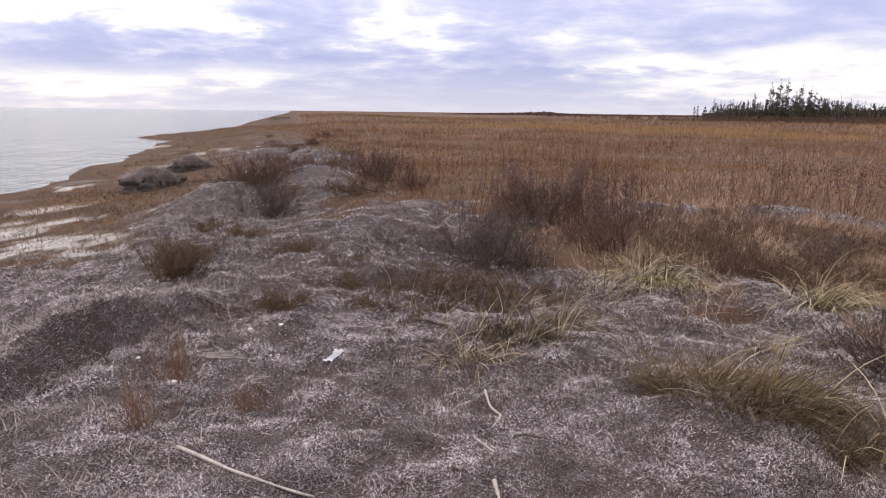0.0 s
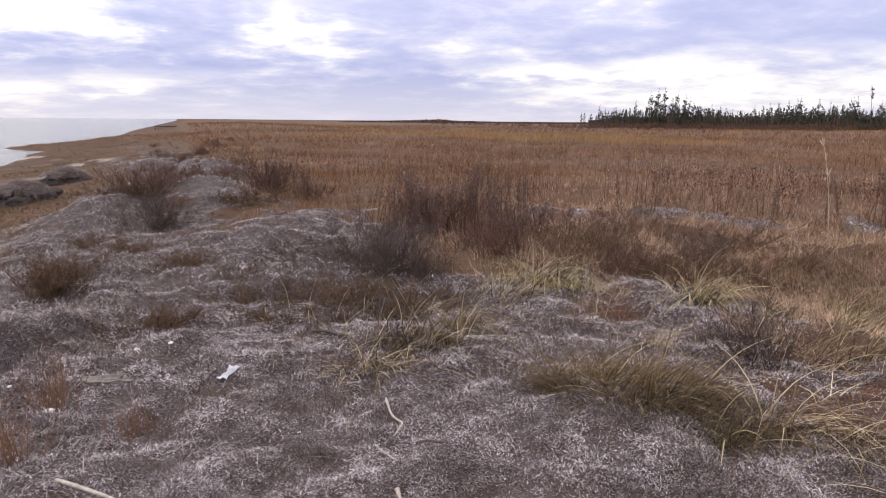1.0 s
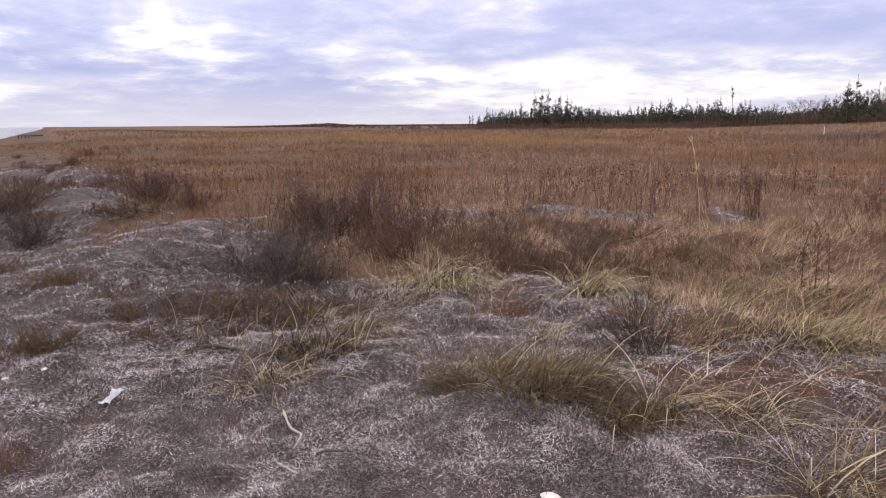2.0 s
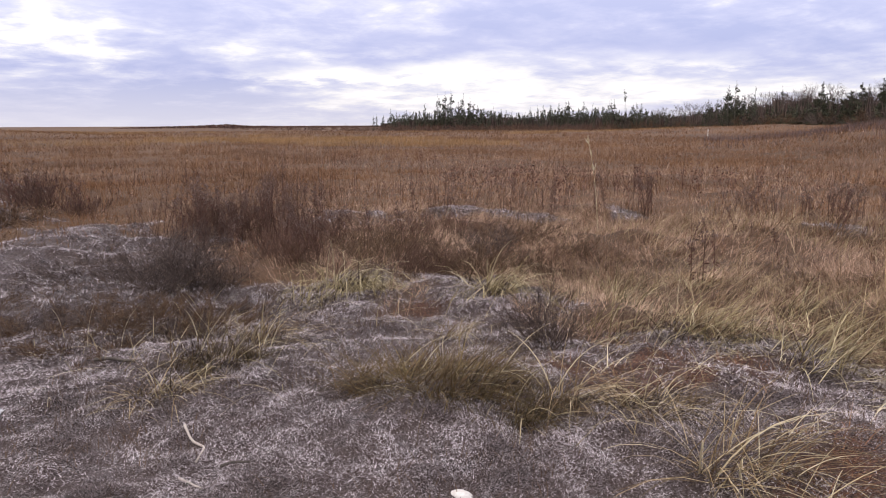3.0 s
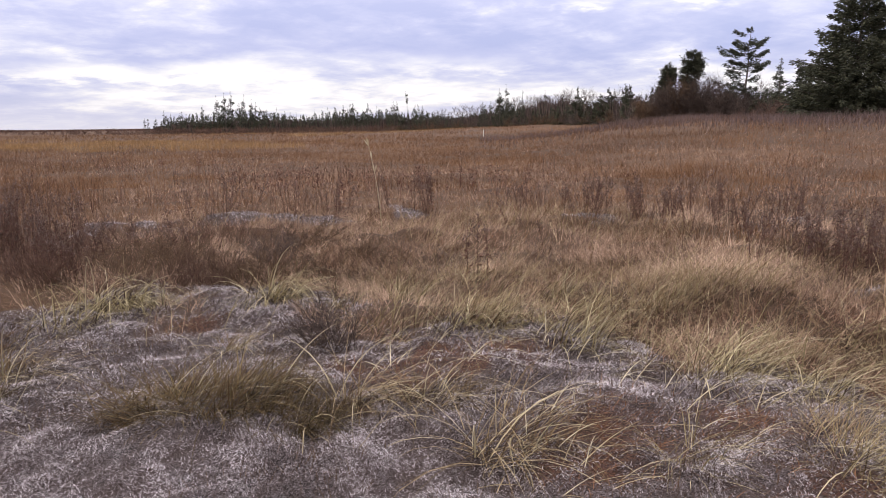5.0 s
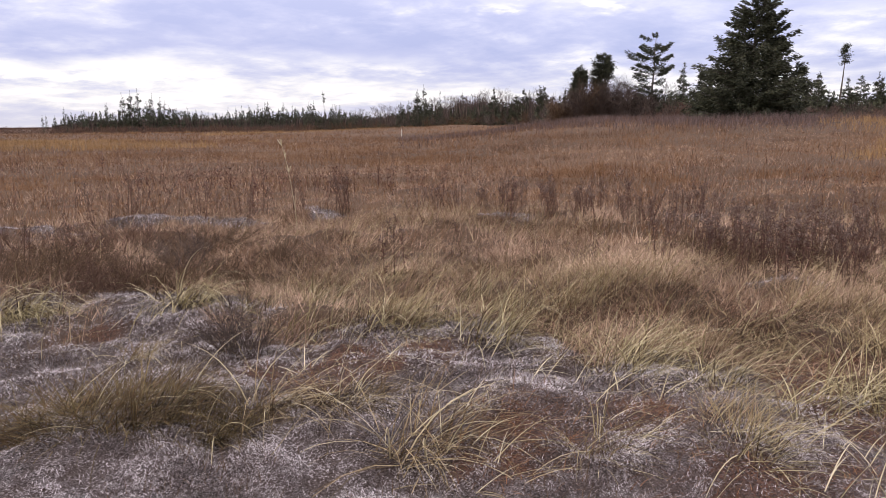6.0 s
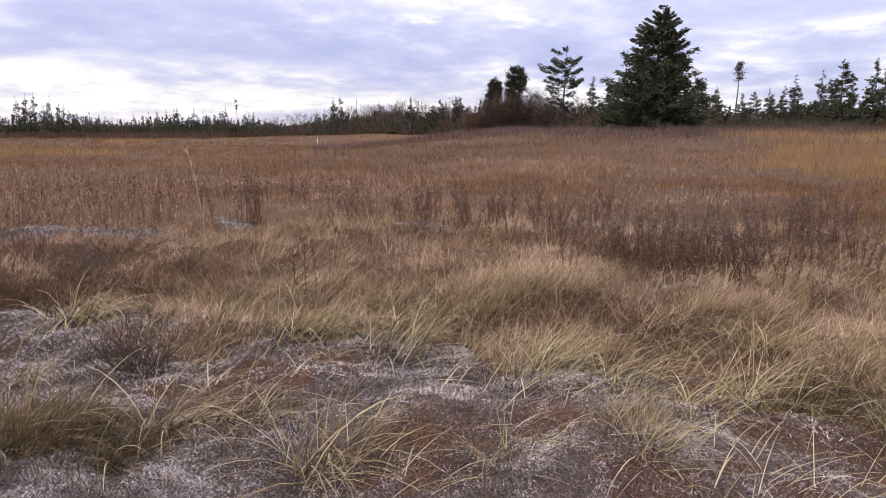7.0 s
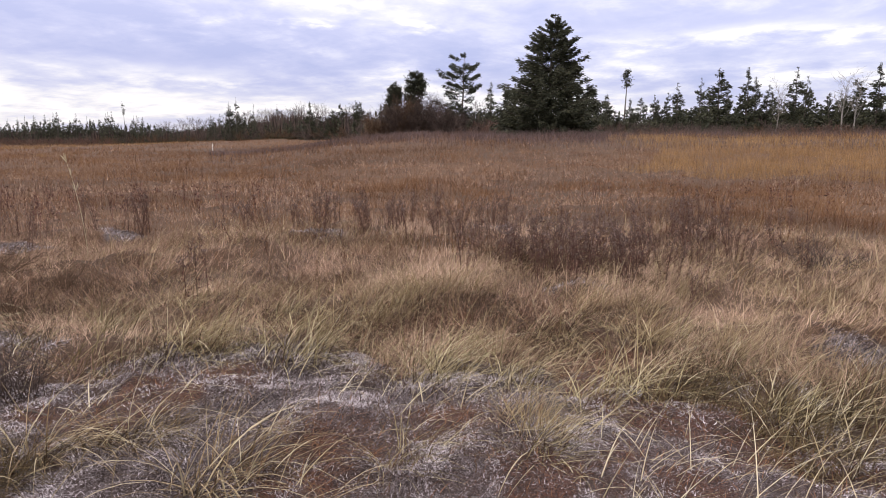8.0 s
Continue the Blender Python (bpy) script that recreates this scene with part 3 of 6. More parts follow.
def golden_zone(x, y):
    d, az = np.hypot(x, y), np.degrees(np.arctan2(x, y))
    rise = step(78, 83, az + (fbm(x, y, 8, 2, 71) - 0.5) * 10) * step(27, 36, d + 8 * (fbm(x, y, 4, 2, 72) - 0.5)) * step(72, 62, d)
    return np.maximum(rise, 0.9 * step(0.57, 0.64, fbm(x, y, 26, 3, 73)) * step(45, 70, d) * step(64, 52, az))


def build_field():
    rng = np.random.default_rng(5)
    near, gold, tawny = [], [], []
    for az0, d0, d1, per, tall, width, segs in ((-25, 8, 17, 360, 0.25, 0.0062, 2), (-22, 17, 28, 190, 0.34, 0.0088, 2),
                                                (-20, 28, 50, 80, 0.50, 0.012, 1), (-20, 50, 95, 18, 0.58, 0.026, 1),
                                                (-16, 95, 230, 2.6, 0.60, 0.065, 1)):
        x, y = scatter(az0, 101, d0, d1, per, rng)
        u, w = inland(x, y), wrack_cover(x, y) * np.where(rng.uniform(0, 1, len(x)) < 0.35, 0.3, 1.0)
        clump = fbm(x, y, 0.06 * d0 + 0.3, 2, 33)
        x, y = keep(x, y, (u > 9.3 + 3 * fbm(x, y, 3, 2, 34)) & (w < 0.4) & (rng.uniform(0, 1, len(x)) < (0.35 + 1.1 * step(0.35, 0.65, clump)) * step(8.5, 16, np.hypot(x, y) + 6 * (fbm(x, y, 2.2, 2, 31) - 0.5))))
        g = golden_zone(x, y) > 0.5
        gx, gy = keep(x, y, g)
        if len(gx):
            gold.append(grass_at(gx, gy, rng, tall * 1.1, width, segs, 0.10, 0.35))
        x, y = keep(x, y, ~g)
        pale = rng.uniform(0, 1, len(x)) < 0.10 + 0.50 * step(0.40, 0.56, fbm(x, y, 5, 3, 39)) * step(60, 22, np.hypot(x, y)) * step(8, 24, np.degrees(np.arctan2(x, y)))
        px, py = keep(x, y, pale)
        tawny.append(grass_at(px, py, rng, tall * 0.8, width, segs, 0.65, 0.7))
        x, y = keep(x, y, ~pale)
        near.append(grass_at(x, y, rng, tall * (0.25 + 1.4 * fbm(x, y, 3, 2, 36)), width, segs, 0.32 if d0 < 17 else 0.48, 0.7))
    for d0, d1, per, width in ((8, 20, 26, 0.012), (20, 60, 4, 0.035)):
        x, y = scatter(101, 200, d0, d1, per, rng)
        x, y = keep(x, y, (inland(x, y) > 10) & (wrack_cover(x, y) < 0.4))
        near.append(grass_at(x, y, rng, 0.5, width, 1, 0.2, 0.5))
    stuff("marsh_grass", near, FIELD, "orange-brown dead marsh grass standing in the field", "grass")
    stuff("golden_grass", gold, GOLD, "tall golden grass on the rise before the trees", "grass")
    # matted grass between the wrack and the open field, laid over every way
    straw = []
    for az0, d0, d1, per, tall, width in ((2, 4.4, 8.5, 2000, 0.28, 0.0050), (0, 8.5, 13, 1150, 0.30, 0.0075), (-18, 11.5, 22, 260, 0.26, 0.012)):
        x, y = scatter(az0, 101 if az0 >= 0 else 1, d0, d1, per, rng)
        clump = fbm(x, y, 0.7, 3, 35)
        ok = (wrack_cover(x, y) < 0.35) & (rng.uniform(0, 1, len(x)) < 0.25 + 0.75 * step(13, 26, np.degrees(np.arctan2(x, y)))) & (rng.uniform(0, 1, len(x)) < 0.48 + 0.52 * step(0.42, 0.58, clump))
        x, y = keep(x, y, ok)
        pick = rng.uniform(0, 1, len(x)) < 0.04 + 0.20 * step(0.42, 0.60, fbm(x, y, 1.8, 2, 37)) * step(25, 48, np.degrees(np.arctan2(x, y)))
        n, f = (~pick).sum(), pick.sum()
        tawny.append(grass_at(*keep(x, y, ~pick), rng, tall * (0.6 + 0.8 * clump[ok][~pick]), width, 2 if d0 < 8 else 1, 0.95, 0.6,
                              LEE + 9.0 * (fbm(x, y, 0.8, 2, 38)[~pick] - 0.5) + rng.normal(0, 0.8, n)))
        straw.append(grass_at(*keep(x, y, pick), rng, tall * 1.7, width, 4, 1.0, 0.6, LEE + rng.normal(0, 0.9, f)))
    stuff("tawny_grass", tawny, MEADOW, "tawny matted dead grass laid over by the wind", "grass")
    stuff("straw_grass", straw, STRAW, "loose pale straw blades over matted grass", "grass")
    # dark dead stalks scattered through the open field
    dark = []
    for d0, d1, per, width in ((13, 24, 7, 0.009), (24, 42, 1.6, 0.014), (42, 75, 0.4, 0.025)):
        x, y = scatter(-14, 101, d0, d1, per, rng)
        c = step(0.52, 0.66, fbm(x, y, 5, 3, 77)) * (inland(x, y) > 13)
        x, y = keep(x, y, rng.uniform(0, 1, len(x)) < c)
        dark.append(grass_at(x, y, rng, 0.85, width, 2, 0.05, 0.12))
    stuff("field_stalks", dark, FORB_LEAF, "dark dead stalks standing in the marsh grass", "dead plants")
    x, y = scatter(47, 102, 48, 80, 22, rng)
    az, d = np.degrees(np.arctan2(x, y)), np.hypot(x, y)
    front = np.interp(az, [47, 60, 78, 82, 102], [74, 58, 56, 66, 67]) + 9 * (fbm(x, y, 6, 3, 79) - 0.5)
    x, y = keep(x, y, rng.uniform(0, 1, len(x)) < 0.06 + 0.94 * step(-4, 5, d - front))
    stuff("low_brush", [grass_at(x, y, rng, 0.50 + 0.6 * fbm(x, y, 4, 2, 80), 0.028, 2, 0.3, 0.4)], BRUSH, "low purplish-brown brush before the spruces", "brush")
    # low orange sea grass on the shore
    xs, ys = zip(*(scatter(-40, -5, a, b, per, rng) for a, b, per in ((8, 22, 650), (22, 42, 160), (42, 90, 40))))
    x, y = np.concatenate(xs), np.concatenate(ys)
    u = inland(x, y)
    x, y = keep(x, y, (u > 1.2) & (u < 13) & (wrack_cover(x, y) < 0.3) & (fbm(x, y, 1.2, 3, 61) > 0.34 + 0.12 * (u < 3)))
    stuff("shore_grass", [grass_at(x, y, rng, 0.12 * (0.5 + fbm(x, y, 2.0, 2, 62)) * (1 + np.hypot(x, y) / 60), 0.008 * (1 + np.hypot(x, y) / 18), 1, 1.15, 0.4)], SHORE, "low orange-brown grass along the shore", "grass")


def build_litter():
    rng = np.random.default_rng(6)
    pieces = []
    for az0, az1, d0, d1, per, ln, wd, segs in ((-38, 104, 2.2, 4.2, 32000, 0.019, 0.0046, 1), (-38, 104, 4.2, 7.0, 22000, 0.025, 0.0064, 1),
                                                (-36, 104, 7.0, 15.0, 4600, 0.042, 0.0105, 1), (-26, 2, 15.0, 40.0, 420, 0.09, 0.024, 1),
                                                (-180, 180, 0.0, 2.2, 2600, 0.035, 0.009, 1), (104, 322, 2.2, 7.0, 500, 0.05, 0.016, 1)):
        x, y = scatter(az0, az1, d0, d1, per, rng)
        bleached = 0.38 * step(12, 22, np.degrees(np.arctan2(x, y))) * step(3.6, 4.4, np.hypot(x, y))
        # fewer pale shreds in hollows between clods, darkening them as shade would
        c = wrack_cover(x, y) * (0.56 + bleached + 0.72 * step(0.40, 0.60, fbm(x, y, 0.7, 4, 44))) * (0.30 + 0.85 * step(0.36, 0.58, clods(x, y))) * (1 - 0.85 * rust_cover(x, y)) * (loose(x, y) if d1 < 9 else 1.0)
        x, y = keep(x, y, rng.uniform(0, 1, len(x)) < c)
        n = len(x)
        base = np.stack([x, y, height(x, y) + 0.003], -1)
        lean0 = rng.uniform(0.6, 1.5, n)
        pieces.append(ribbons(base, rng.uniform(0, 6.283, n), ln * rng.uniform(0.5, 1.3, n), lean0,
                              lean0 + rng.uniform(-0.3, 1.3, n), wd * rng.uniform(0.6, 1.3, n), segs, 1.0, rng))
    stuff("eelgrass_wrack", pieces, EELGRASS, "bleached grey shreds of dried eelgrass", "seaweed litter")
    # brown hay matted over the bank above the beach
    x, y = scatter(-42, -8, 2.6, 16, 1300, rng)
    c = step(10.6, 9.4, inland(x, y)) * step(6.0, 7.2, inland(x, y)) * (0.25 + 0.75 * step(0.42, 0.58, fbm(x, y, 0.8, 3, 49)))
    bx, by = scatter(-42, -14, 3.0, 6.6, 2200, rng)
    b = step(0.35, -0.05, bx + 2.36 - 0.33 * (by - 4)) * (0.15 + 0.85 * step(0.44, 0.58, fbm(bx, by, 0.5, 3, 50)))
    bx, by = keep(bx, by, rng.uniform(0, 1, len(bx)) < b)
    x, y = keep(x, y, rng.uniform(0, 1, len(x)) < c)
    x, y = np.concatenate([x, bx]), np.concatenate([y, by])
    stuff("matted_hay", [grass_at(x, y, rng, 0.12, 0.0042, 2, 1.25, 0.5, None, 0.0)], HAY, "grey-brown matted hay on the bank above the beach", "dead grass")
    # fine dead stalks standing in the wrack
    x, y = scatter(-38, 104, 2.4, 12, 420, rng)
    ok = rng.uniform(0, 1, len(x)) < step(0.48, 0.64, fbm(x, y, 0.8, 3, 47)) * (inland(x, y) > 8.5)
    x, y = keep(x, y, ok)
    stuff("dead_stalks", [grass_at(x, y, rng, 0.13, 0.0035, 2, 0.5, 0.3)], TWIG_BROWN, "short brown dead stalks in the wrack", "dead plants")
    # long loose blades lying over the wrack
    xs, ys = zip(*(scatter(a, b, c, d, per, rng) for a, b, c, d, per in ((38, 104, 2.7, 5.6, 75), (0, 38, 4.0, 6.6, 26), (-6, 12, 4.2, 6.0, 20))))
    x, y = np.concatenate(xs), np.concatenate(ys)
    x, y = keep(x, y, fbm(x, y, 0.7, 2, 48) > 0.42)
    stuff("loose_straw", [grass_at(x, y, rng, 0.46, 0.0052, 6, 0.95, 0.75, LEE + rng.normal(0, 0.6, len(x)), 0.0)], PALE_BLADE,
          "long pale straw blades lying over the wrack", "dead grass")
    # rusty thatch in the hollows
    x, y = scatter(20, 104, 2.9, 6.6, 2000, rng)
    m = rust_cover(x, y)
    x, y = keep(x, y, rng.uniform(0, 1, len(x)) < m * 0.9)
    near_x, near_y = keep(x, y, np.hypot(x - 3.0, y - 1.6) < 0.75)
    stuff("rusty_thatch", [grass_at(x, y, rng, 0.10, 0.0045, 3, 0.9, 0.8), grass_at(near_x, near_y, rng, 0.20, 0.0035, 4, 1.05, 0.6, LEE)], RUST, "rust-red matted dead plants in hollows", "dead plants")


build_field()
build_litter()


# ---------------------------------------------------------------- dune grass tufts
def tuft_meshes(seed, wide, deep, tall, n, droop, wind, green, loose=10, lay=0.72, share=0.45, broad=1.0):
    """Blades of one tuft round its own base: a low thatch, and long arching blades in two tones."""
    rng = np.random.default_rng(seed)

    def blades(count, tall, lean, bend, width, segs, grow):
        width = width * broad
        a, r = rng.uniform(0, 6.283, count), np.sqrt(rng.uniform(0, 1, count))
        bx, by = wide / 2 * r * np.cos(a) * grow, deep / 2 * r * np.sin(a) * grow
        base = np.stack([bx, by, np.full(count, -0.03)], -1)
        away = np.arctan2(bx, by)
        heading = np.where(rng.uniform(0, 1, count) < share, rng.normal(wind, 0.75, count), away + rng.normal(0, 0.7, count))
        lean0 = np.abs(rng.normal(lean, 0.32, count))
        return ribbons(base, heading, tall * rng.uniform(0.55, 1.2, count), lean0, lean0 + np.abs(rng.normal(bend, 0.4, count)),
                       width * rng.uniform(0.7, 1.3, count), segs, 0.5, rng)

    thatch = blades(int(n * (0.25 + 0.95 * green)), tall * (0.5 + 0.15 * green), 0.85, 0.7, 0.0042, 4, 1.1)
    straw = blades(int(n * (1 - green) * 0.7), tall, lay, droop + 0.2, 0.0052, 5, 0.9)
    olive = blades(int(n * green * 0.8) + 8, tall * 0.9, lay, droop + 0.1, 0.0045, 5, 0.9)
    single = []
    for _ in range(loose):
        v, t = blades(1, tall * 1.15, 0.85, droop, 0.0068, 7, 0.7)
        single.append(tri_mesh("blade", v, t))
    return [tri_mesh(nm, *m) for nm, m in (("thatch", thatch), ("straw_growth", straw), ("olive_growth", olive))], single


def place(x, y, turn=0.0, scale=1.0, sink=0.01, tip=0.0, tip2=0.0):
    return pose(x, y, float(height(x, y)) - sink, tip, tip2, turn) @ Matrix.Diagonal((scale, scale, scale, 1))


def dune_tuft(name, meshes, m, label, mats=None):
    e = thing(name, m, label, "grass tuft", "dune grass tufts")
    for me, nm, mat in zip(meshes[0], ("thatch", "straw_growth", "olive_growth"), mats or (THATCH, STRAW, OLIVE)):
        tagged(part(nm, me, mat, e), kind="stuff")
    for me in meshes[1]:
        part("blade", me, PALE_BLADE, e)
    return e


def put_copy(ob, m, label=""):
    c = copy_thing(ob, m)
    c.scale = m.to_scale()
    return tagged(c, label)


def build_tufts():
    rng = np.random.default_rng(8)
    # bearing, distance, width, depth, height, blades, droop, share of olive, label
    chosen = [
        (26.0, 4.05, 1.10, 0.60, 0.54, 1150, 1.25, 0.72, "broad low tuft of olive and straw dune grass"),
        (37.8, 3.95, 0.35, 0.25, 0.60, 170, 1.5, 0.25, "upright straw dune grass tuft with drooping blades"),
        (51.0, 3.35, 0.50, 0.35, 0.72, 190, 1.3, 0.20, "sprawling straw dune grass tuft with long blades"),
        (18.6, 6.7, 0.50, 0.35, 0.78, 200, 1.5, 0.15, "pale yellow dune grass tuft arching over"),
        (30.6, 6.4, 0.50, 0.40, 0.78, 180, 1.4, 0.25, "pale straw dune grass tuft beside twiggy scrub"),
        (27.6, 5.3, 0.25, 0.20, 0.50, 110, 1.6, 0.10, "small pale dune grass tuft on bare wrack"),
        (7.6, 4.75, 0.65, 0.40, 0.50, 420, 1.2, 0.55, "olive dune grass tuft with a few bleached blades"),
        (3.6, 4.35, 0.40, 0.25, 0.42, 150, 1.3, 0.15, "thin straw dune grass tuft at the wrack's edge"),
        (11.5, 5.3, 0.45, 0.35, 0.60, 200, 1.3, 0.20, "bleached dune grass tuft with long loose blades"),
        (44.5, 3.9, 0.60, 0.35, 0.50, 330, 1.3, 0.45, "flattened olive and straw dune grass tuft"),
        (33.0, 3.75, 0.55, 0.40, 0.42, 420, 1.3, 0.55, "low olive dune grass tuft with straw tips"),
    ]
    for i, (az, d, w, dp, tall, n, droop, green, label) in enumerate(chosen):
        x, y = polar(az, d)
        dune_tuft("dune_grass_tuft", tuft_meshes(100 + i, w, dp, tall, n, droop + 0.7 * label.startswith("pale"), (radians(138) if n > 1000 else LEE) - radians(az), green, 12 if green > 0.5 else 20, 0.92 if label.startswith("pale") else 0.9 if n > 1000 else 0.80, 0.5 if label.startswith("pale") else 0.52 if n > 1000 else 0.72, 1.3 if n > 1000 else 1.75 if label.startswith("pale") else 1.1),
                  place(x, y, -az), label, (THATCH, ARCH, ARCH) if label.startswith("pale") else (THATCH, OLIVE, OLIVE) if green > 0.5 else None)
    kinds = []
    for i, (tall, n, droop, green, label) in enumerate((
            (0.62, 420, 1.2, 0.10, "tawny dune grass tuft leaning with the wind"),
            (0.70, 420, 1.4, 0.45, "straw and olive dune grass tuft arching over"),
            (0.55, 460, 1.0, 0.08, "dense straw-coloured dune grass tuft"),
            (0.66, 300, 1.5, 0.12, "loose straw dune grass tuft with drooping tips"))):
        x, y = polar(60 + 3 * i, 6.0 + 0.3 * i)
        kinds.append(dune_tuft("dune_grass_tuft", tuft_meshes(140 + i, 0.75, 0.6, tall, int(n * 0.7), droop + 0.1, LEE, green, 6, 0.60, 0.55), place(x, y), label, (MEADOW, STRAW, ARCH)))
    spots = [(az, 6.6 + 0.5 * math.sin(az) - 0.018 * (az - 38)) for az in np.arange(40, 72, 8)]
    spots += [(az, d) for az in np.arange(72, 101, 6.0) for d in (5.6, 6.9)] + [(az, 8.2) for az in np.arange(86, 101, 5)]
    spots += [(75, 3.9)]
    # yellow-olive tufts laid flat over the wrack's edge
    flat = []
    for i, (tall, n, droop) in enumerate(((0.78, 100, 0.95), (0.88, 90, 1.1), (0.70, 120, 0.85))):
        x, y = polar((41, 47.5, 56)[i], (5.5, 5.3, 5.1)[i])
        flat.append(dune_tuft("dune_grass_tuft", tuft_meshes(160 + i, 0.65, 0.5, tall, n, droop, LEE, 0.45, 8, 0.88, 0.70, 1.35), place(x, y),
                              "yellow-olive dune grass tuft bent over the wrack's edge", (THATCH, ARCH, ARCH)))
    # dark olive tufts round the rusty hollows
    dark = dune_tuft("dune_grass_tuft", tuft_meshes(170, 0.8, 0.55, 0.52, 420, 1.2, LEE, 0.8, 6, 0.85, 0.6, 1.2), place(*polar(92, 5.0)),
                     "dark olive dune grass tuft beside a rusty hollow", (THATCH, OLIVE, OLIVE))
    for az, d, size in ((86.5, 4.9, 0.9), (97, 5.0, 1.0), (95, 4.6, 0.8), (89, 5.5, 0.9), (99, 4.2, 0.8), (101, 5.4, 1.0)):
        put_copy(dark, place(*polar(az, d), rng.normal(0, 25), size))
    edge = [(az, bare_reach(az) - 0.12 + 0.35 * math.sin(az * 1.7)) for az in np.arange(37, 101, 4.8)]
    edge += [(az, bare_reach(az) + 0.75 + 0.4 * math.sin(az * 2.3)) for az in np.arange(40, 86, 7.5)]
    edge += [(68, 3.5), (78, 3.7), (16.5, 6.3), (20.5, 6.7), (31.5, 6.5)]
    for i, (az, d) in enumerate(edge):
        x, y = polar(az + rng.normal(0, 0.8), d + rng.normal(0, 0.15))
        put_copy(flat[rng.integers(3)], place(x, y, rng.normal(0, 22), rng.uniform(0.6, 1.0)))
    for i, (az, d) in enumerate(spots):
        x, y = polar(az + rng.normal(0, 1.0), d + rng.normal(0, 0.22))
        put_copy(kinds[(0, 3, 2)[rng.integers(3)]], place(x, y, rng.normal(0, 40), rng.uniform(0.55, 0.95)))


build_tufts()


# ---------------------------------------------------------------- scrub
def twig_bush(seed, wide, tall, stems, twigs, thick=0.004, upright=0.6, coarse=False):
    """Stems from one base, each with many fine forks."""
    rng = np.random.default_rng(seed)
    k = 5
    s = np.linspace(0, 1, k)
    a = rng.uniform(0, 6.283, stems)
    reach = wide / 2 * np.sqrt(rng.uniform(0.02, 1, stems))
    top = tall * rng.uniform(0.55, 1.0, stems) * np.sqrt(np.clip(1 - 0.55 * (reach / (wide / 2)) ** 2, 0.1, 1))
    bx, by = rng.normal(0, wide * 0.14, stems), rng.normal(0, wide * 0.14, stems)
    line = np.stack([bx[:, None] + np.outer(np.cos(a) * reach, s ** 0.8), by[:, None] + np.outer(np.sin(a) * reach, s ** 0.8),
                     np.outer(top, s ** (1.1 - 0.3 * upright)) - 0.04], -1)
    line[:, 1:] += rng.normal(0, 0.02 * wide, (stems, k - 1, 3))
    stem = tubes(line, np.outer(rng.uniform(0.7, 1.3, stems), thick * (1.6 - 1.1 * s)), 3)
    own = rng.integers(0, stems, twigs)
    f = rng.uniform(0.15, 0.98, twigs) * (k - 1)
    i = np.minimum(f.astype(int), k - 2)
    g = (f - i)[:, None]
    root = line[own, i] * (1 - g) + line[own, i + 1] * g
    out = np.stack([np.cos(a[own]), np.sin(a[own]), np.zeros(twigs)], -1)
    way = out * rng.uniform(-0.2, 0.8, twigs)[:, None] + rng.normal(0, 0.6, (twigs, 3)) + np.array([0, 0, 0.25 + upright])
    way /= np.linalg.norm(way, axis=1, keepdims=True)
    ln = max(tall, 0.32) * rng.uniform(0.10, 0.32, twigs)
    bow = rng.normal(0, 0.16, (twigs, 3))
    if coarse:
        fine = sprigs(root, way, ln * 1.3, thick * rng.uniform(1.5, 3.0, twigs), rng)
        return [tri_mesh("branchwork", *stem)], tri_mesh("brushwood", *fine)
    fine = sprigs(root, way + bow, ln * 1.1, thick * rng.uniform(0.8, 1.5, twigs), rng)
    single = [tri_mesh("stem", *tubes(line[j:j + 1], (thick * (1.6 - 1.1 * s))[None], 4)) for j in range(stems)]
    return single, tri_mesh("brushwood", *fine)


def scrub(name, seed, m, wide, tall, stems, twigs, mat, label, thick=0.004, upright=0.6, group="scrub", coarse=False):
    e = thing(name, m, label, "shrub", group)
    single, tw = twig_bush(seed, wide, tall, stems, twigs, thick, upright, coarse)
    for me in single:
        tagged(part("branchwork" if coarse else "stem", me, mat, e), kind="stuff" if coarse else "")
    tagged(part("brushwood", tw, mat, e), kind="stuff")
    return e


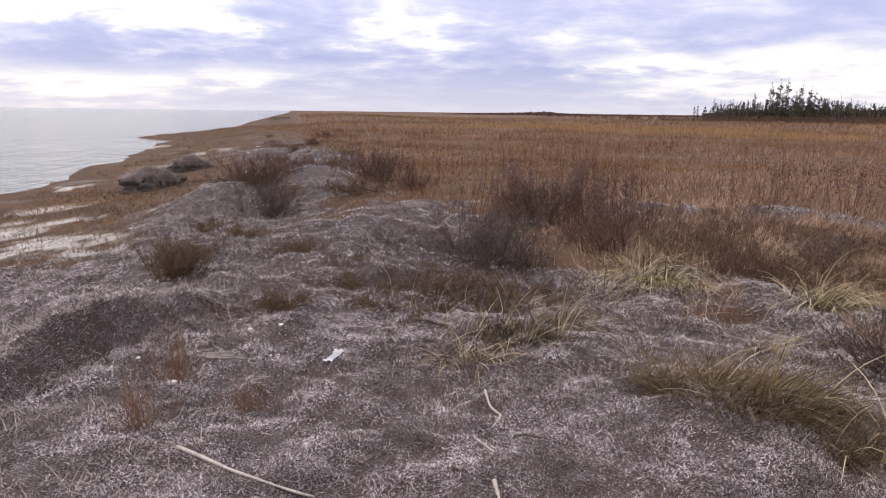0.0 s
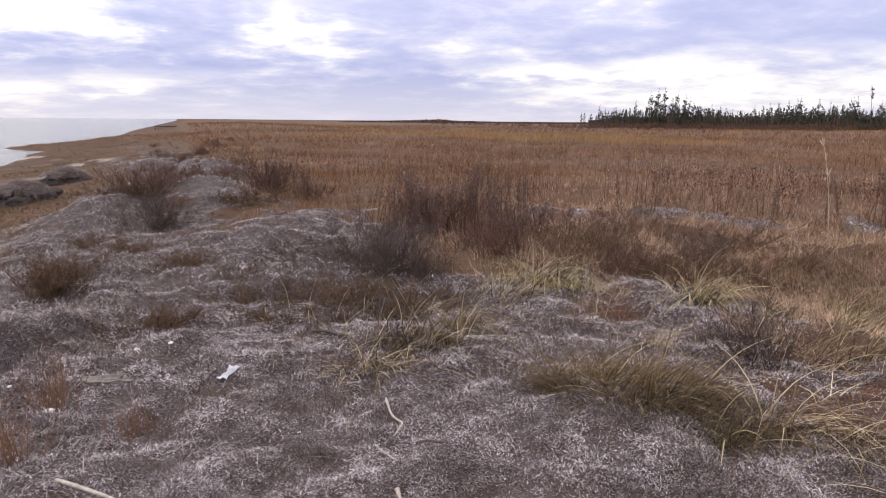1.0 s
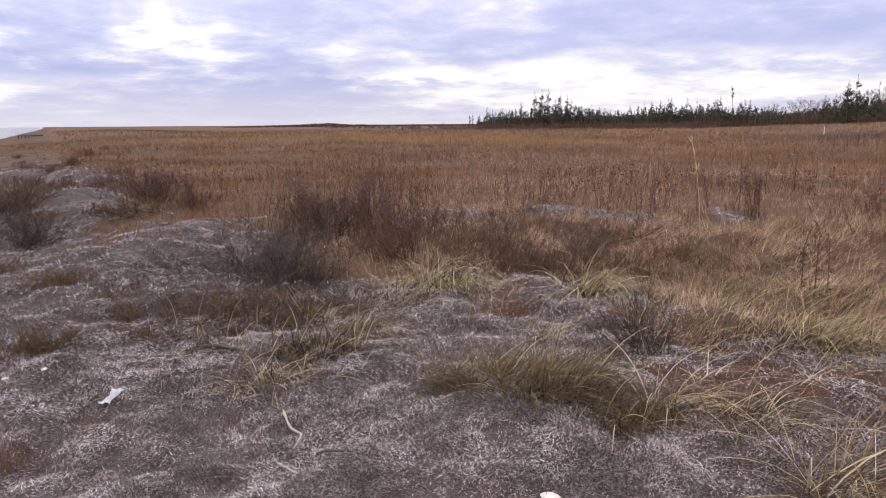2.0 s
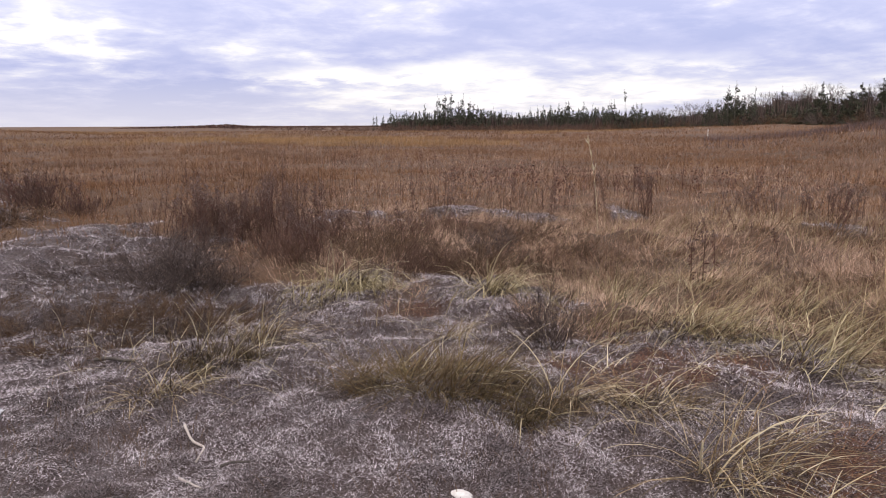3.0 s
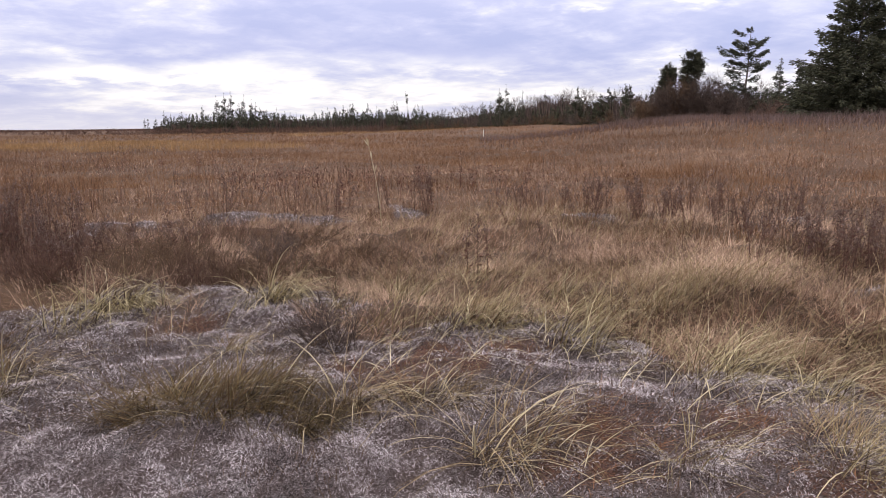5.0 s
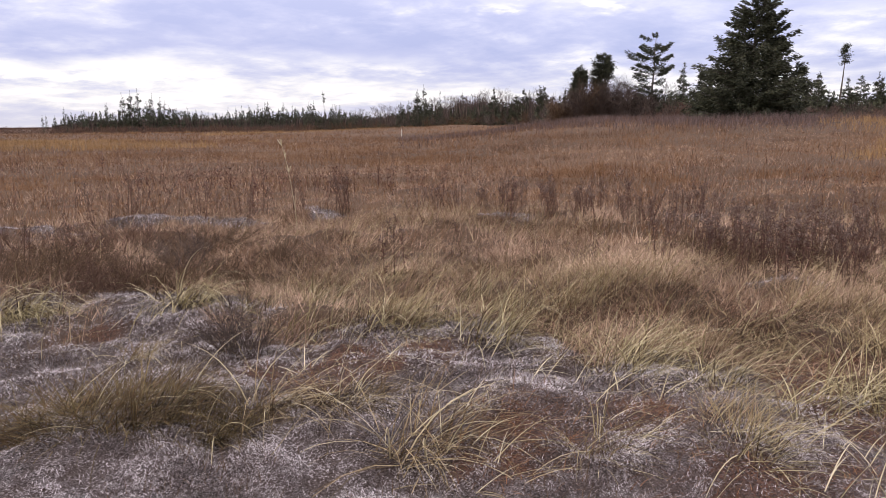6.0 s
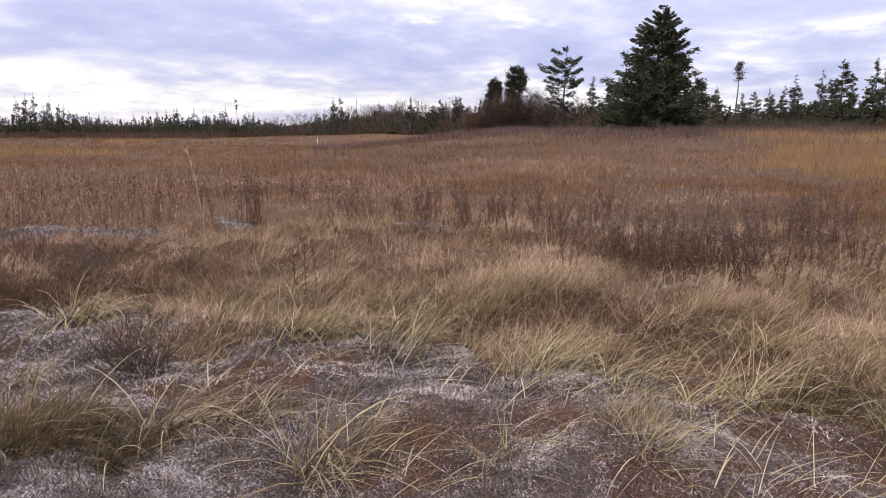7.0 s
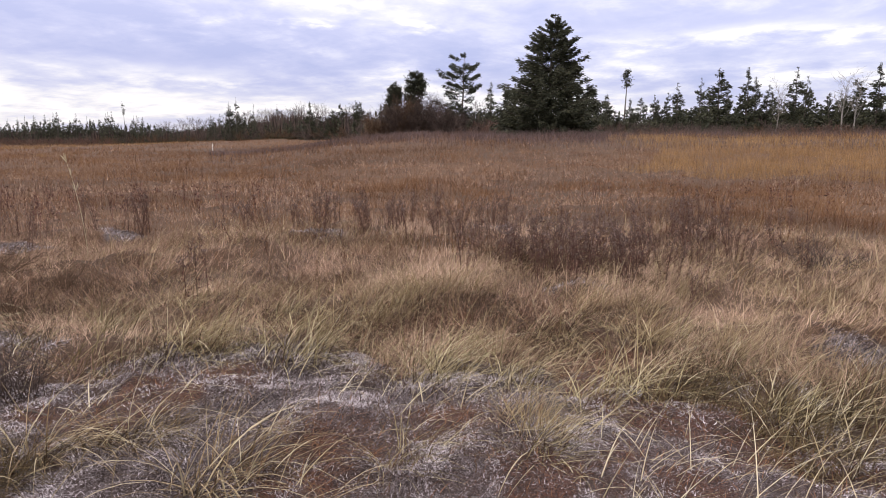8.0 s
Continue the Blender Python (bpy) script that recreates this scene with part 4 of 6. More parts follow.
def build_scrub():
    rng = np.random.default_rng(9)
    rows = [
        (-12.4, 11.3, 0.95, 0.68, 40, 2200, TWIG, "leafless grey-brown shrub on the wrack ridge"),
        (1.4, 7.9, 0.8, 0.34, 30, 1300, TWIG, "low dense leafless grey shrub on bare wrack"),
        (4.6, 7.2, 1.35, 0.74, 70, 5200, TWIG, "dense leafless grey-brown shrub beside dead stalks"),
        (8.2, 7.3, 0.7, 0.40, 34, 1600, TWIG, "low leafless grey shrub at the wrack's edge"),
        (-20.3, 7.15, 0.62, 0.50, 70, 4200, TWIG_BROWN, "dark brown upright shrub on the wrack"),
        (-19.2, 8.3, 0.9, 0.22, 30, 1500, TWIG_BROWN, "low brown twiggy mat behind the dark shrub"),
        (-11.0, 8.2, 0.7, 0.26, 30, 1300, TWIG_BROWN, "brown twiggy mat beside bare wrack"),
        (-15.0, 9.2, 0.8, 0.24, 30, 1300, TWIG_BROWN, "small brown twiggy mat on the ridge"),
        (-13.6, 5.8, 0.95, 0.22, 40, 2800, TWIG_BROWN, "low brown twiggy mat on the wrack"),
        (-0.8, 5.6, 1.2, 0.20, 36, 2600, TWIG_BROWN, "low dark brown twiggy mat"),
        (-7.0, 6.4, 1.2, 0.20, 40, 1900, TWIG_BROWN, "wide low grey-brown twiggy mat on the wrack"),
        (-3.0, 6.7, 1.4, 0.22, 44, 3200, TWIG, "wide dark twiggy mat beside the grey shrubs"),
        (-9.5, 8.2, 0.8, 0.18, 30, 1000, TWIG_BROWN, "brown twiggy mat behind low scrub"),
        (1.6, 6.1, 1.3, 0.26, 40, 3400, TWIG_BROWN, "dark brown twiggy mat before grey scrub"),
        (6.4, 5.8, 1.1, 0.26, 36, 2800, TWIG_BROWN, "dark brown twiggy mat behind dune grass"),
        (4.5, 5.6, 0.9, 0.24, 34, 2400, TWIG, "low grey twiggy mat beside dune grass"),
        (9.8, 6.2, 0.8, 0.30, 30, 1400, TWIG, "low grey twiggy mat between grass tufts"),
        (35.6, 5.0, 0.60, 0.48, 40, 1300, TWIG, "small leafless grey shrub between grass tufts"),
        (26.5, 7.6, 1.3, 0.46, 40, 1700, TWIG_BROWN, "brown leafless shrub behind pale dune grass"),
        (22.5, 8.3, 0.9, 0.45, 40, 1500, TWIG_BROWN, "brown leafless shrub among dead stalks"),
        (-2.5, 8.4, 1.1, 0.22, 30, 1300, TWIG, "low grey twiggy mat behind bare wrack"),
        (-7.0, 7.2, 1.0, 0.16, 24, 1000, TWIG_BROWN, "low brown twiggy mat on bare wrack"),
        (-5.5, 12.8, 1.6, 0.30, 40, 1500, TWIG_BROWN, "brown twiggy shrub at the field's edge"),
        (-15.8, 16.8, 1.4, 0.50, 40, 1500, TWIG_BROWN, "brown twiggy shrub near the shore"),
        (-17.6, 10.5, 0.8, 0.28, 30, 900, TWIG_BROWN, "low brown twiggy shrub on the bank"),
        (-4.2, 15.8, 1.8, 0.80, 50, 1300, TWIG_RED, "reddish-brown thicket at the field's edge"),
        (-1.2, 14.6, 1.0, 0.45, 40, 800, TWIG_RED, "reddish-brown leafless thicket in dead grass"),
        (9.0, 10.6, 1.5, 0.66, 50, 2400, TWIG_RED, "reddish-brown thicket among dead flower stalks"),
        (14.5, 8.0, 0.7, 0.50, 30, 1100, TWIG_RED, "reddish-brown upright shrub among grass"),
        (33, 9.5, 1.1, 0.35, 30, 1200, TWIG_BROWN, "brown twiggy shrub in laid grass"),
        (18.0, 9.2, 1.4, 0.50, 34, 900, TWIG_RED, "brown twiggy scrub in matted grass"),
        (25.0, 9.6, 1.5, 0.50, 34, 900, TWIG_RED, "grey-brown twiggy scrub in matted grass"),
        (37.5, 8.4, 1.0, 0.34, 30, 1200, TWIG_BROWN, "low brown scrub behind laid dune grass"),
        (31.0, 8.3, 1.1, 0.46, 34, 1600, TWIG, "grey-brown scrub beside pale dune grass"),
        (42.5, 7.2, 0.8, 0.30, 30, 1000, TWIG_BROWN, "low brown scrub in laid dune grass"),
        (-21.1, 4.2, 0.30, 0.42, 34, 420, RUSTY_STEM, "thin rusty-brown dead plant on the wrack"),
        (-23.7, 3.6, 0.30, 0.34, 34, 420, RUSTY_STEM, "thin rusty-brown dead plant by driftwood"),
        (-15.8, 3.75, 0.28, 0.22, 28, 360, RUSTY_STEM, "small rusty-brown dead plant on the wrack"),
        (78.5, 8.6, 1.3, 0.34, 34, 1500, TWIG_BROWN, "low brown scrub under dead flower stalks"),
        (73.5, 9.2, 1.2, 0.30, 34, 1300, TWIG_BROWN, "low brown scrub among dead flower stalks"),
        (83.0, 9.3, 1.2, 0.34, 34, 1300, TWIG_RED, "low reddish scrub among dead flower stalks"),
        (20.8, 7.5, 1.1, 0.46, 44, 2300, TWIG_BROWN, "brown leafless scrub behind arching dune grass"),
        (24.4, 7.2, 1.0, 0.46, 40, 2100, TWIG_RED, "reddish-brown leafless scrub behind arching dune grass"),
        (29.0, 7.2, 1.0, 0.42, 40, 2000, TWIG_BROWN, "brown leafless scrub between dune grass tufts"),
        (34.6, 7.5, 1.0, 0.40, 36, 1600, TWIG_BROWN, "low brown leafless scrub in laid grass"),
        (12.5, 8.6, 1.1, 0.40, 36, 1700, TWIG_RED, "reddish-brown scrub under dead flower stalks"),
        (96, 10.2, 1.2, 0.45, 30, 1200, TWIG, "grey tangled scrub in laid grass"),
    ]
    bank = []
    for i, (az, d, w, h, st, tw, mat, label) in enumerate(rows):
        x, y = polar(az, d)
        e = scrub("shrub", 200 + i, place(x, y, rng.uniform(0, 360)), w, h, st, tw, mat, label, 0.0014 if w < 0.35 else 0.0026 if d < 9 else 0.0038,
                  1.0 if mat in (RUSTY_STEM, TWIG_RED) else 0.5, "scrub", d > 12)
        if d > 12:
            bank.append(e)
    # more of the same along the wrack ridge and the shore
    for _ in range(34):
        d = 13 + 50 * rng.uniform(0, 1) ** 1.6
        az = rng.uniform(-19, -7) + 4.5 * step(30, 12, d) * rng.uniform(0, 1)
        x, y = polar(az, d)
        if inland(x, y) > 8:
            put_copy(bank[rng.integers(len(bank))], place(x, y, rng.uniform(0, 360), rng.uniform(0.35, 0.8)))


build_scrub()


# ---------------------------------------------------------------- dead flower stalks
def forb_meshes(seed, tall, stems=1):
    """For each stalk: its stem, its shrivelled leaves and its seed head."""
    rng = np.random.default_rng(seed)
    s = np.linspace(0, 1, 5)
    made = []
    for _ in range(stems):
        leaf_p, leaf_w, fluff_p, fluff_w, twig_l, twig_r = [], [], [], [], [], []
        a, off = rng.uniform(0, 6.283), rng.normal(0, 0.085 if stems > 1 else 0.0, 2)
        lean, h = rng.uniform(0.02, 0.30), tall * rng.uniform(0.7, 1.05)
        ln = np.stack([off[0] + np.cos(a) * lean * s ** 1.8 * h, off[1] + np.sin(a) * lean * s ** 1.8 * h, h * s - 0.04], -1)
        at = lambda f: np.array([np.interp(f, s, ln[:, j]) for j in range(3)])
        for f in rng.uniform(0.10, 0.92, 34):
            w = rng.normal(0, 1, 3)
            w[2] = -abs(w[2]) * 0.9 + 0.3
            leaf_p.append(at(f)), leaf_w.append(w)
        for f in np.linspace(0.70, 1.0, 11):
            b, ang = at(f), rng.uniform(0, 6.283)
            reach = 0.02 + 0.10 * (1.02 - f) / 0.32
            tip = b + np.array([np.cos(ang) * reach, np.sin(ang) * reach, reach * rng.uniform(0.4, 1.2)])
            twig_l.append(np.stack([b, tip])), twig_r.append(np.array([0.0022, 0.0012]))
            for g in rng.uniform(0.4, 1.0, 3):
                fluff_p.append(b + (tip - b) * g), fluff_w.append(rng.normal(0, 1, 3) + np.array([0, 0, 0.8]))
        stem = join(tubes(ln[None], (0.0072 - 0.0040 * s)[None], 3), tubes(np.array(twig_l), np.array(twig_r), 3))
        m1, m2 = len(leaf_p), len(fluff_p)
        leaves = sprigs(np.array(leaf_p), np.array(leaf_w), rng.uniform(0.03, 0.075, m1), rng.uniform(0.006, 0.016, m1), rng)
        fluff = sprigs(np.array(fluff_p), np.array(fluff_w), rng.uniform(0.015, 0.032, m2), rng.uniform(0.008, 0.018, m2), rng)
        made.append((tri_mesh("stem", *stem), tri_mesh("foliage", *leaves), tri_mesh("seed_head", *fluff)))
    return made


def build_forbs():
    rng = np.random.default_rng(10)
    kinds = []
    homes = [(48.3, 7.15), (46.9, 7.3), (13.3, 12.2), (43.0, 12.6), (78, 8.1), (60, 12.6)]
    for i, (tall, stems, label) in enumerate((
            (0.62, 2, "dark dead flower stalk with grey seed fluff"), (0.48, 1, "short dead flower stalk with shrivelled leaves"),
            (1.05, 4, "tall cluster of reddish-brown dead flower stalks"), (0.85, 3, "cluster of dead flower stalks with pale fluff"),
            (0.80, 2, "dark brown dead flower stalks standing close"), (0.72, 1, "single dry brown flower stalk with seed head"))):
        e = thing("dead_flower_stalk", place(*polar(*homes[i]), rng.uniform(0, 360)), label, "dead plant", "dead flower stalks")
        for stalk in forb_meshes(300 + i, tall, stems):
            stem = part("stem", stalk[0], FORB_STEM, e)
            tagged(part("foliage", stalk[1], FORB_LEAF, stem), kind="stuff")
            tagged(part("seed_head", stalk[2], FLUFF, stem), kind="stuff")
        kinds.append(e)
    # bearing, distance, spread of each, count, kinds
    groves = [(14.5, 9.8, 2.4, 0.5, 18, (2, 3, 4)), (9.2, 10.6, 2.2, 0.5, 40, (2, 2, 3)), (15.8, 8.3, 0.9, 0.3, 10, (3, 4)), (-4.0, 15.0, 1.8, 0.5, 14, (2, 3)), (8, 9.2, 3.0, 0.4, 8, (1, 1)), (13.0, 11.9, 0.7, 0.3, 4, (2,)), (43, 12.7, 0.8, 0.3, 4, (2, 3)),
              (55.5, 12.9, 2.6, 0.6, 20, (3, 4, 5)), (35, 12.9, 2.6, 0.5, 12, (3, 4)), (26, 12.6, 2.5, 0.5, 10, (3, 4)), (50, 13.2, 1.0, 0.4, 6, (2, 3)), (40, 17, 9, 1.5, 26, (3, 4)), (62, 12.4, 3.0, 0.6, 26, (3, 4, 5)), (69, 11.6, 3.0, 0.7, 34, (3, 4, 4, 5)),
              (78, 8.9, 4.2, 0.65, 110, (4, 4, 1, 3)), (84, 10.5, 4, 0.8, 30, (4, 3)), (86, 11.5, 4.0, 1.2, 26, (4, 5, 3)), (22, 8.4, 1.6, 0.4, 9, (1, 4)),
              (20, 29, 6, 3, 26, (2, 3)), (-4, 18, 3.5, 2.0, 22, (2, 3)), (31, 19, 3, 1.5, 12, (2, 3)),
              (90, 21, 6, 3, 20, (2, 3)), (47, 20, 6, 2, 10, (3,)), (50, 9.0, 4, 0.8, 6, (1, 5))]
    far = []
    for az, d, da, dd, count, which in groves:
        if d > 15:
            x, y = polar(rng.normal(az, da, count * 3), rng.normal(d, dd, count * 3))
            far.append(grass_at(x, y, rng, 0.75, 0.011, 3, 0.05, 0.12))
            k = len(x) * 14
            own, f = rng.integers(0, len(x), k), rng.uniform(0.25, 1.0, k)
            p = np.stack([x[own], y[own], height(x[own], y[own]) + 0.6 * f], -1) + rng.normal(0, 0.03, (k, 3))
            far.append(sprigs(p, rng.normal(0, 1, (k, 3)) + np.array([0, 0, 0.6]), rng.uniform(0.04, 0.09, k), rng.uniform(0.015, 0.03, k), rng))
            continue
        for _ in range(count):
            x, y = polar(rng.normal(az, da), rng.normal(d, dd))
            put_copy(kinds[which[rng.integers(len(which))]], place(x, y, rng.uniform(0, 360), rng.uniform(0.5, 1.0), 0.01, rng.normal(0, 6), rng.normal(0, 6)))
    stuff("distant_stalks", far, FORB_LEAF, "clusters of dead flower stalks far out in the field", "dead plants")


build_forbs()


# ---------------------------------------------------------------- trees
def conifer_meshes(seed, tall, wide, branches, per_branch, spray, bare=0.08, droop=0.25, lean=0.0, top=0.0, gap=0.0, ragged=0.25, coarse=False, rise=0.45,
                   profile=None, clump=0.0, plume=0.0):
    """Trunk, limbs and sprays of a conifer. bare: share of clear trunk; top: how much the crown keeps its width upwards;
    profile: crown width at shares of its height; clump: how far the foliage gathers in tufts round the branch ends;
    plume: half width of each branch's flat fan, as a share of its length."""
    rng = np.random.default_rng(seed)
    s = np.linspace(0, 1, 6)
    trunk = np.stack([lean * tall * s ** 1.5 + rng.normal(0, 0.004 * tall, 6), rng.normal(0, 0.004 * tall, 6), tall * s * 0.985 - 0.25 * (1 - s)], -1)
    tr = tubes(trunk[None], (tall * 0.016 * (1.08 - s))[None], 7)
    f = bare + (1 - bare) * rng.uniform(0, 1, branches) ** (0.85 + 0.5 * (1 - top))
    if gap:
        f = f[rng.uniform(0, 1, branches) > gap * (np.sin(f * 23 + seed) > 0.2)]
    nb = len(f)
    root = np.stack([np.interp(f, s, trunk[:, j]) for j in range(3)], -1)
    a = rng.uniform(0, 6.283, nb)
    g = (f - bare) / (1 - bare)
    env = np.where(top > 0, (1 - g ** (1 + 3 * top)) ** 0.6, (1 - g) ** 0.85) * np.clip(g * 6 + 0.55, 0, 1)
    if profile:
        env = np.interp(g, *profile)
    reach = wide / 2 * np.maximum(env * (1 + rng.normal(0, ragged, nb)), 0.05 + 0.02 * rng.uniform(0, 1, nb))
    t = np.linspace(0, 1, 4)
    tilt = -droop * (1 - g) + rise * g
    line = root[:, None] + np.stack([np.outer(np.cos(a) * reach, t), np.outer(np.sin(a) * reach, t),
                                     reach[:, None] * (tilt[:, None] * t[None] + 0.22 * t[None] ** 2.2)], -1)
    if coarse:
        limb = sprigs(root, line[:, -1] - root, reach * 0.7, 0.005 * tall * (0.25 + 0.75 * (1 - g)), rng)
    else:
        limb = tubes(line, np.outer(0.004 * tall * (0.25 + 0.75 * (1 - g)), np.array([1, 0.75, 0.5, 0.2])), 3)
    own = rng.integers(0, nb, nb * per_branch)
    q = rng.uniform(0.12, 1.0, len(own)) ** (0.95 if coarse else 0.75 if not clump else 0.6) * 3
    i = np.minimum(q.astype(int), 2)
    h = (q - i)[:, None]
    base = line[own, i] * (1 - h) + line[own, i + 1] * h
    if clump:
        base = base + rng.normal(0, 1, (len(own), 3)) * np.array([1, 1, 0.9]) * clump * (0.35 + 0.65 * reach[own] / (wide / 2))[:, None]
    if plume:
        off = rng.uniform(-1, 1, len(own)) * plume * reach[own] * (1.15 - q / 3)
        base = base + np.stack([-np.sin(a[own]) * off, np.cos(a[own]) * off, -0.35 * np.abs(off) - rng.uniform(0, 0.10, len(own)) * reach[own]], -1)
    ax = np.stack([np.cos(a[own]), np.sin(a[own]), tilt[own]], -1)
    side = np.stack([-np.sin(a[own]), np.cos(a[own]), 0 * own], -1) * rng.choice([-1, 1], len(own))[:, None]
    way = ax * 0.9 + side * rng.uniform(0.05, 0.8, len(own))[:, None] + rng.normal(0, 0.22, (len(own), 3)) + np.array([0, 0, -0.12])
    size = spray * rng.uniform(0.6, 1.3, len(own)) * np.clip(0.15 + reach[own] / (wide / 2) * 1.5, 0.22, 1)
    fol = sprigs(base, way, size, size * rng.uniform(0.2, 0.4, len(own)), rng)
    n_top = 8
    tip = np.repeat(trunk[-1:], n_top, 0) - np.outer(rng.uniform(0, 0.06, n_top) * tall, np.array([0, 0, 1]))
    crest = sprigs(tip, rng.normal(0, 0.3, (n_top, 3)) + np.array([0, 0, 1.2]), spray * rng.uniform(0.3, 0.6, n_top), spray * 0.15 * np.ones(n_top), rng)
    return tri_mesh("trunk", *tr, True), tri_mesh("limbs", *limb), tri_mesh("crown", *join(fol, crest))


def conifer(name, m, meshes, label, needles, group=""):
    e = thing(name, m, label, "tree", group)
    for me, nm, mat in zip(meshes, ("trunk", "branchwork", "crown"), (BARK, BARK, needles)):
        tagged(part(nm, me, mat, e), kind="" if nm == "trunk" else "stuff")
    return e


def bare_tree_meshes(seed, tall, wide, limbs=16, twigs=320):
    rng = np.random.default_rng(seed)
    s = np.linspace(0, 1, 6)
    trunk = np.stack([0.05 * tall * np.sin(s * 3 + seed), 0.03 * tall * np.cos(s * 4 + seed), tall * 0.9 * s - 0.2], -1)
    tr = tubes(trunk[None], (tall * 0.013 * (1.1 - s))[None], 6)
    f = rng.uniform(0.3, 0.98, limbs)
    root = np.stack([np.interp(f, s, trunk[:, j]) for j in range(3)], -1)
    a = rng.uniform(0, 6.283, limbs)
    reach = wide / 2 * rng.uniform(0.5, 1, limbs) * (1.15 - f * 0.6)
    t = np.linspace(0, 1, 5)
    line = root[:, None] + np.stack([np.outer(np.cos(a) * reach, t ** 0.8), np.outer(np.sin(a) * reach, t ** 0.8),
                                     np.outer(tall * (0.14 + 0.22 * (1 - f)), t ** 1.2)], -1)
    line[:, 1:] += rng.normal(0, 0.012 * tall, (limbs, 4, 3))
    limb = tubes(line, np.outer(tall * 0.0055 * (1.2 - f), 1.1 - t), 4)
    own = rng.integers(0, limbs, twigs)
    q = rng.uniform(0.3, 4, twigs)
    i = np.minimum(q.astype(int), 3)
    h = (q - i)[:, None]
    base = line[own, i] * (1 - h) + line[own, i + 1] * h
    way = rng.normal(0, 0.6, (twigs, 3)) + np.array([0, 0, 0.9]) + np.stack([np.cos(a[own]), np.sin(a[own]), 0 * own], -1) * 0.6
    way /= np.linalg.norm(way, axis=1, keepdims=True)
    ln = tall * rng.uniform(0.06, 0.16, twigs)
    tw = sprigs(base, way, ln * 1.2, tall * rng.uniform(0.003, 0.006, twigs), rng)
    return tri_mesh("trunk", *tr, True), tri_mesh("limbs", *limb), tri_mesh("brushwood", *tw)


def rooted(az, d, turn=0.0, scale=1.0, stretch=1.0):
    x, y = polar(az, d)
    return pose(x, y, float(height(x, y)) - 0.05, 0, 0, turn) @ Matrix.Diagonal((scale, scale, scale * stretch, 1))


def top_height(az, d, el):
    x, y = polar(az, d)
    return EYE + d * math.tan(radians(el)) - float(height(x, y))


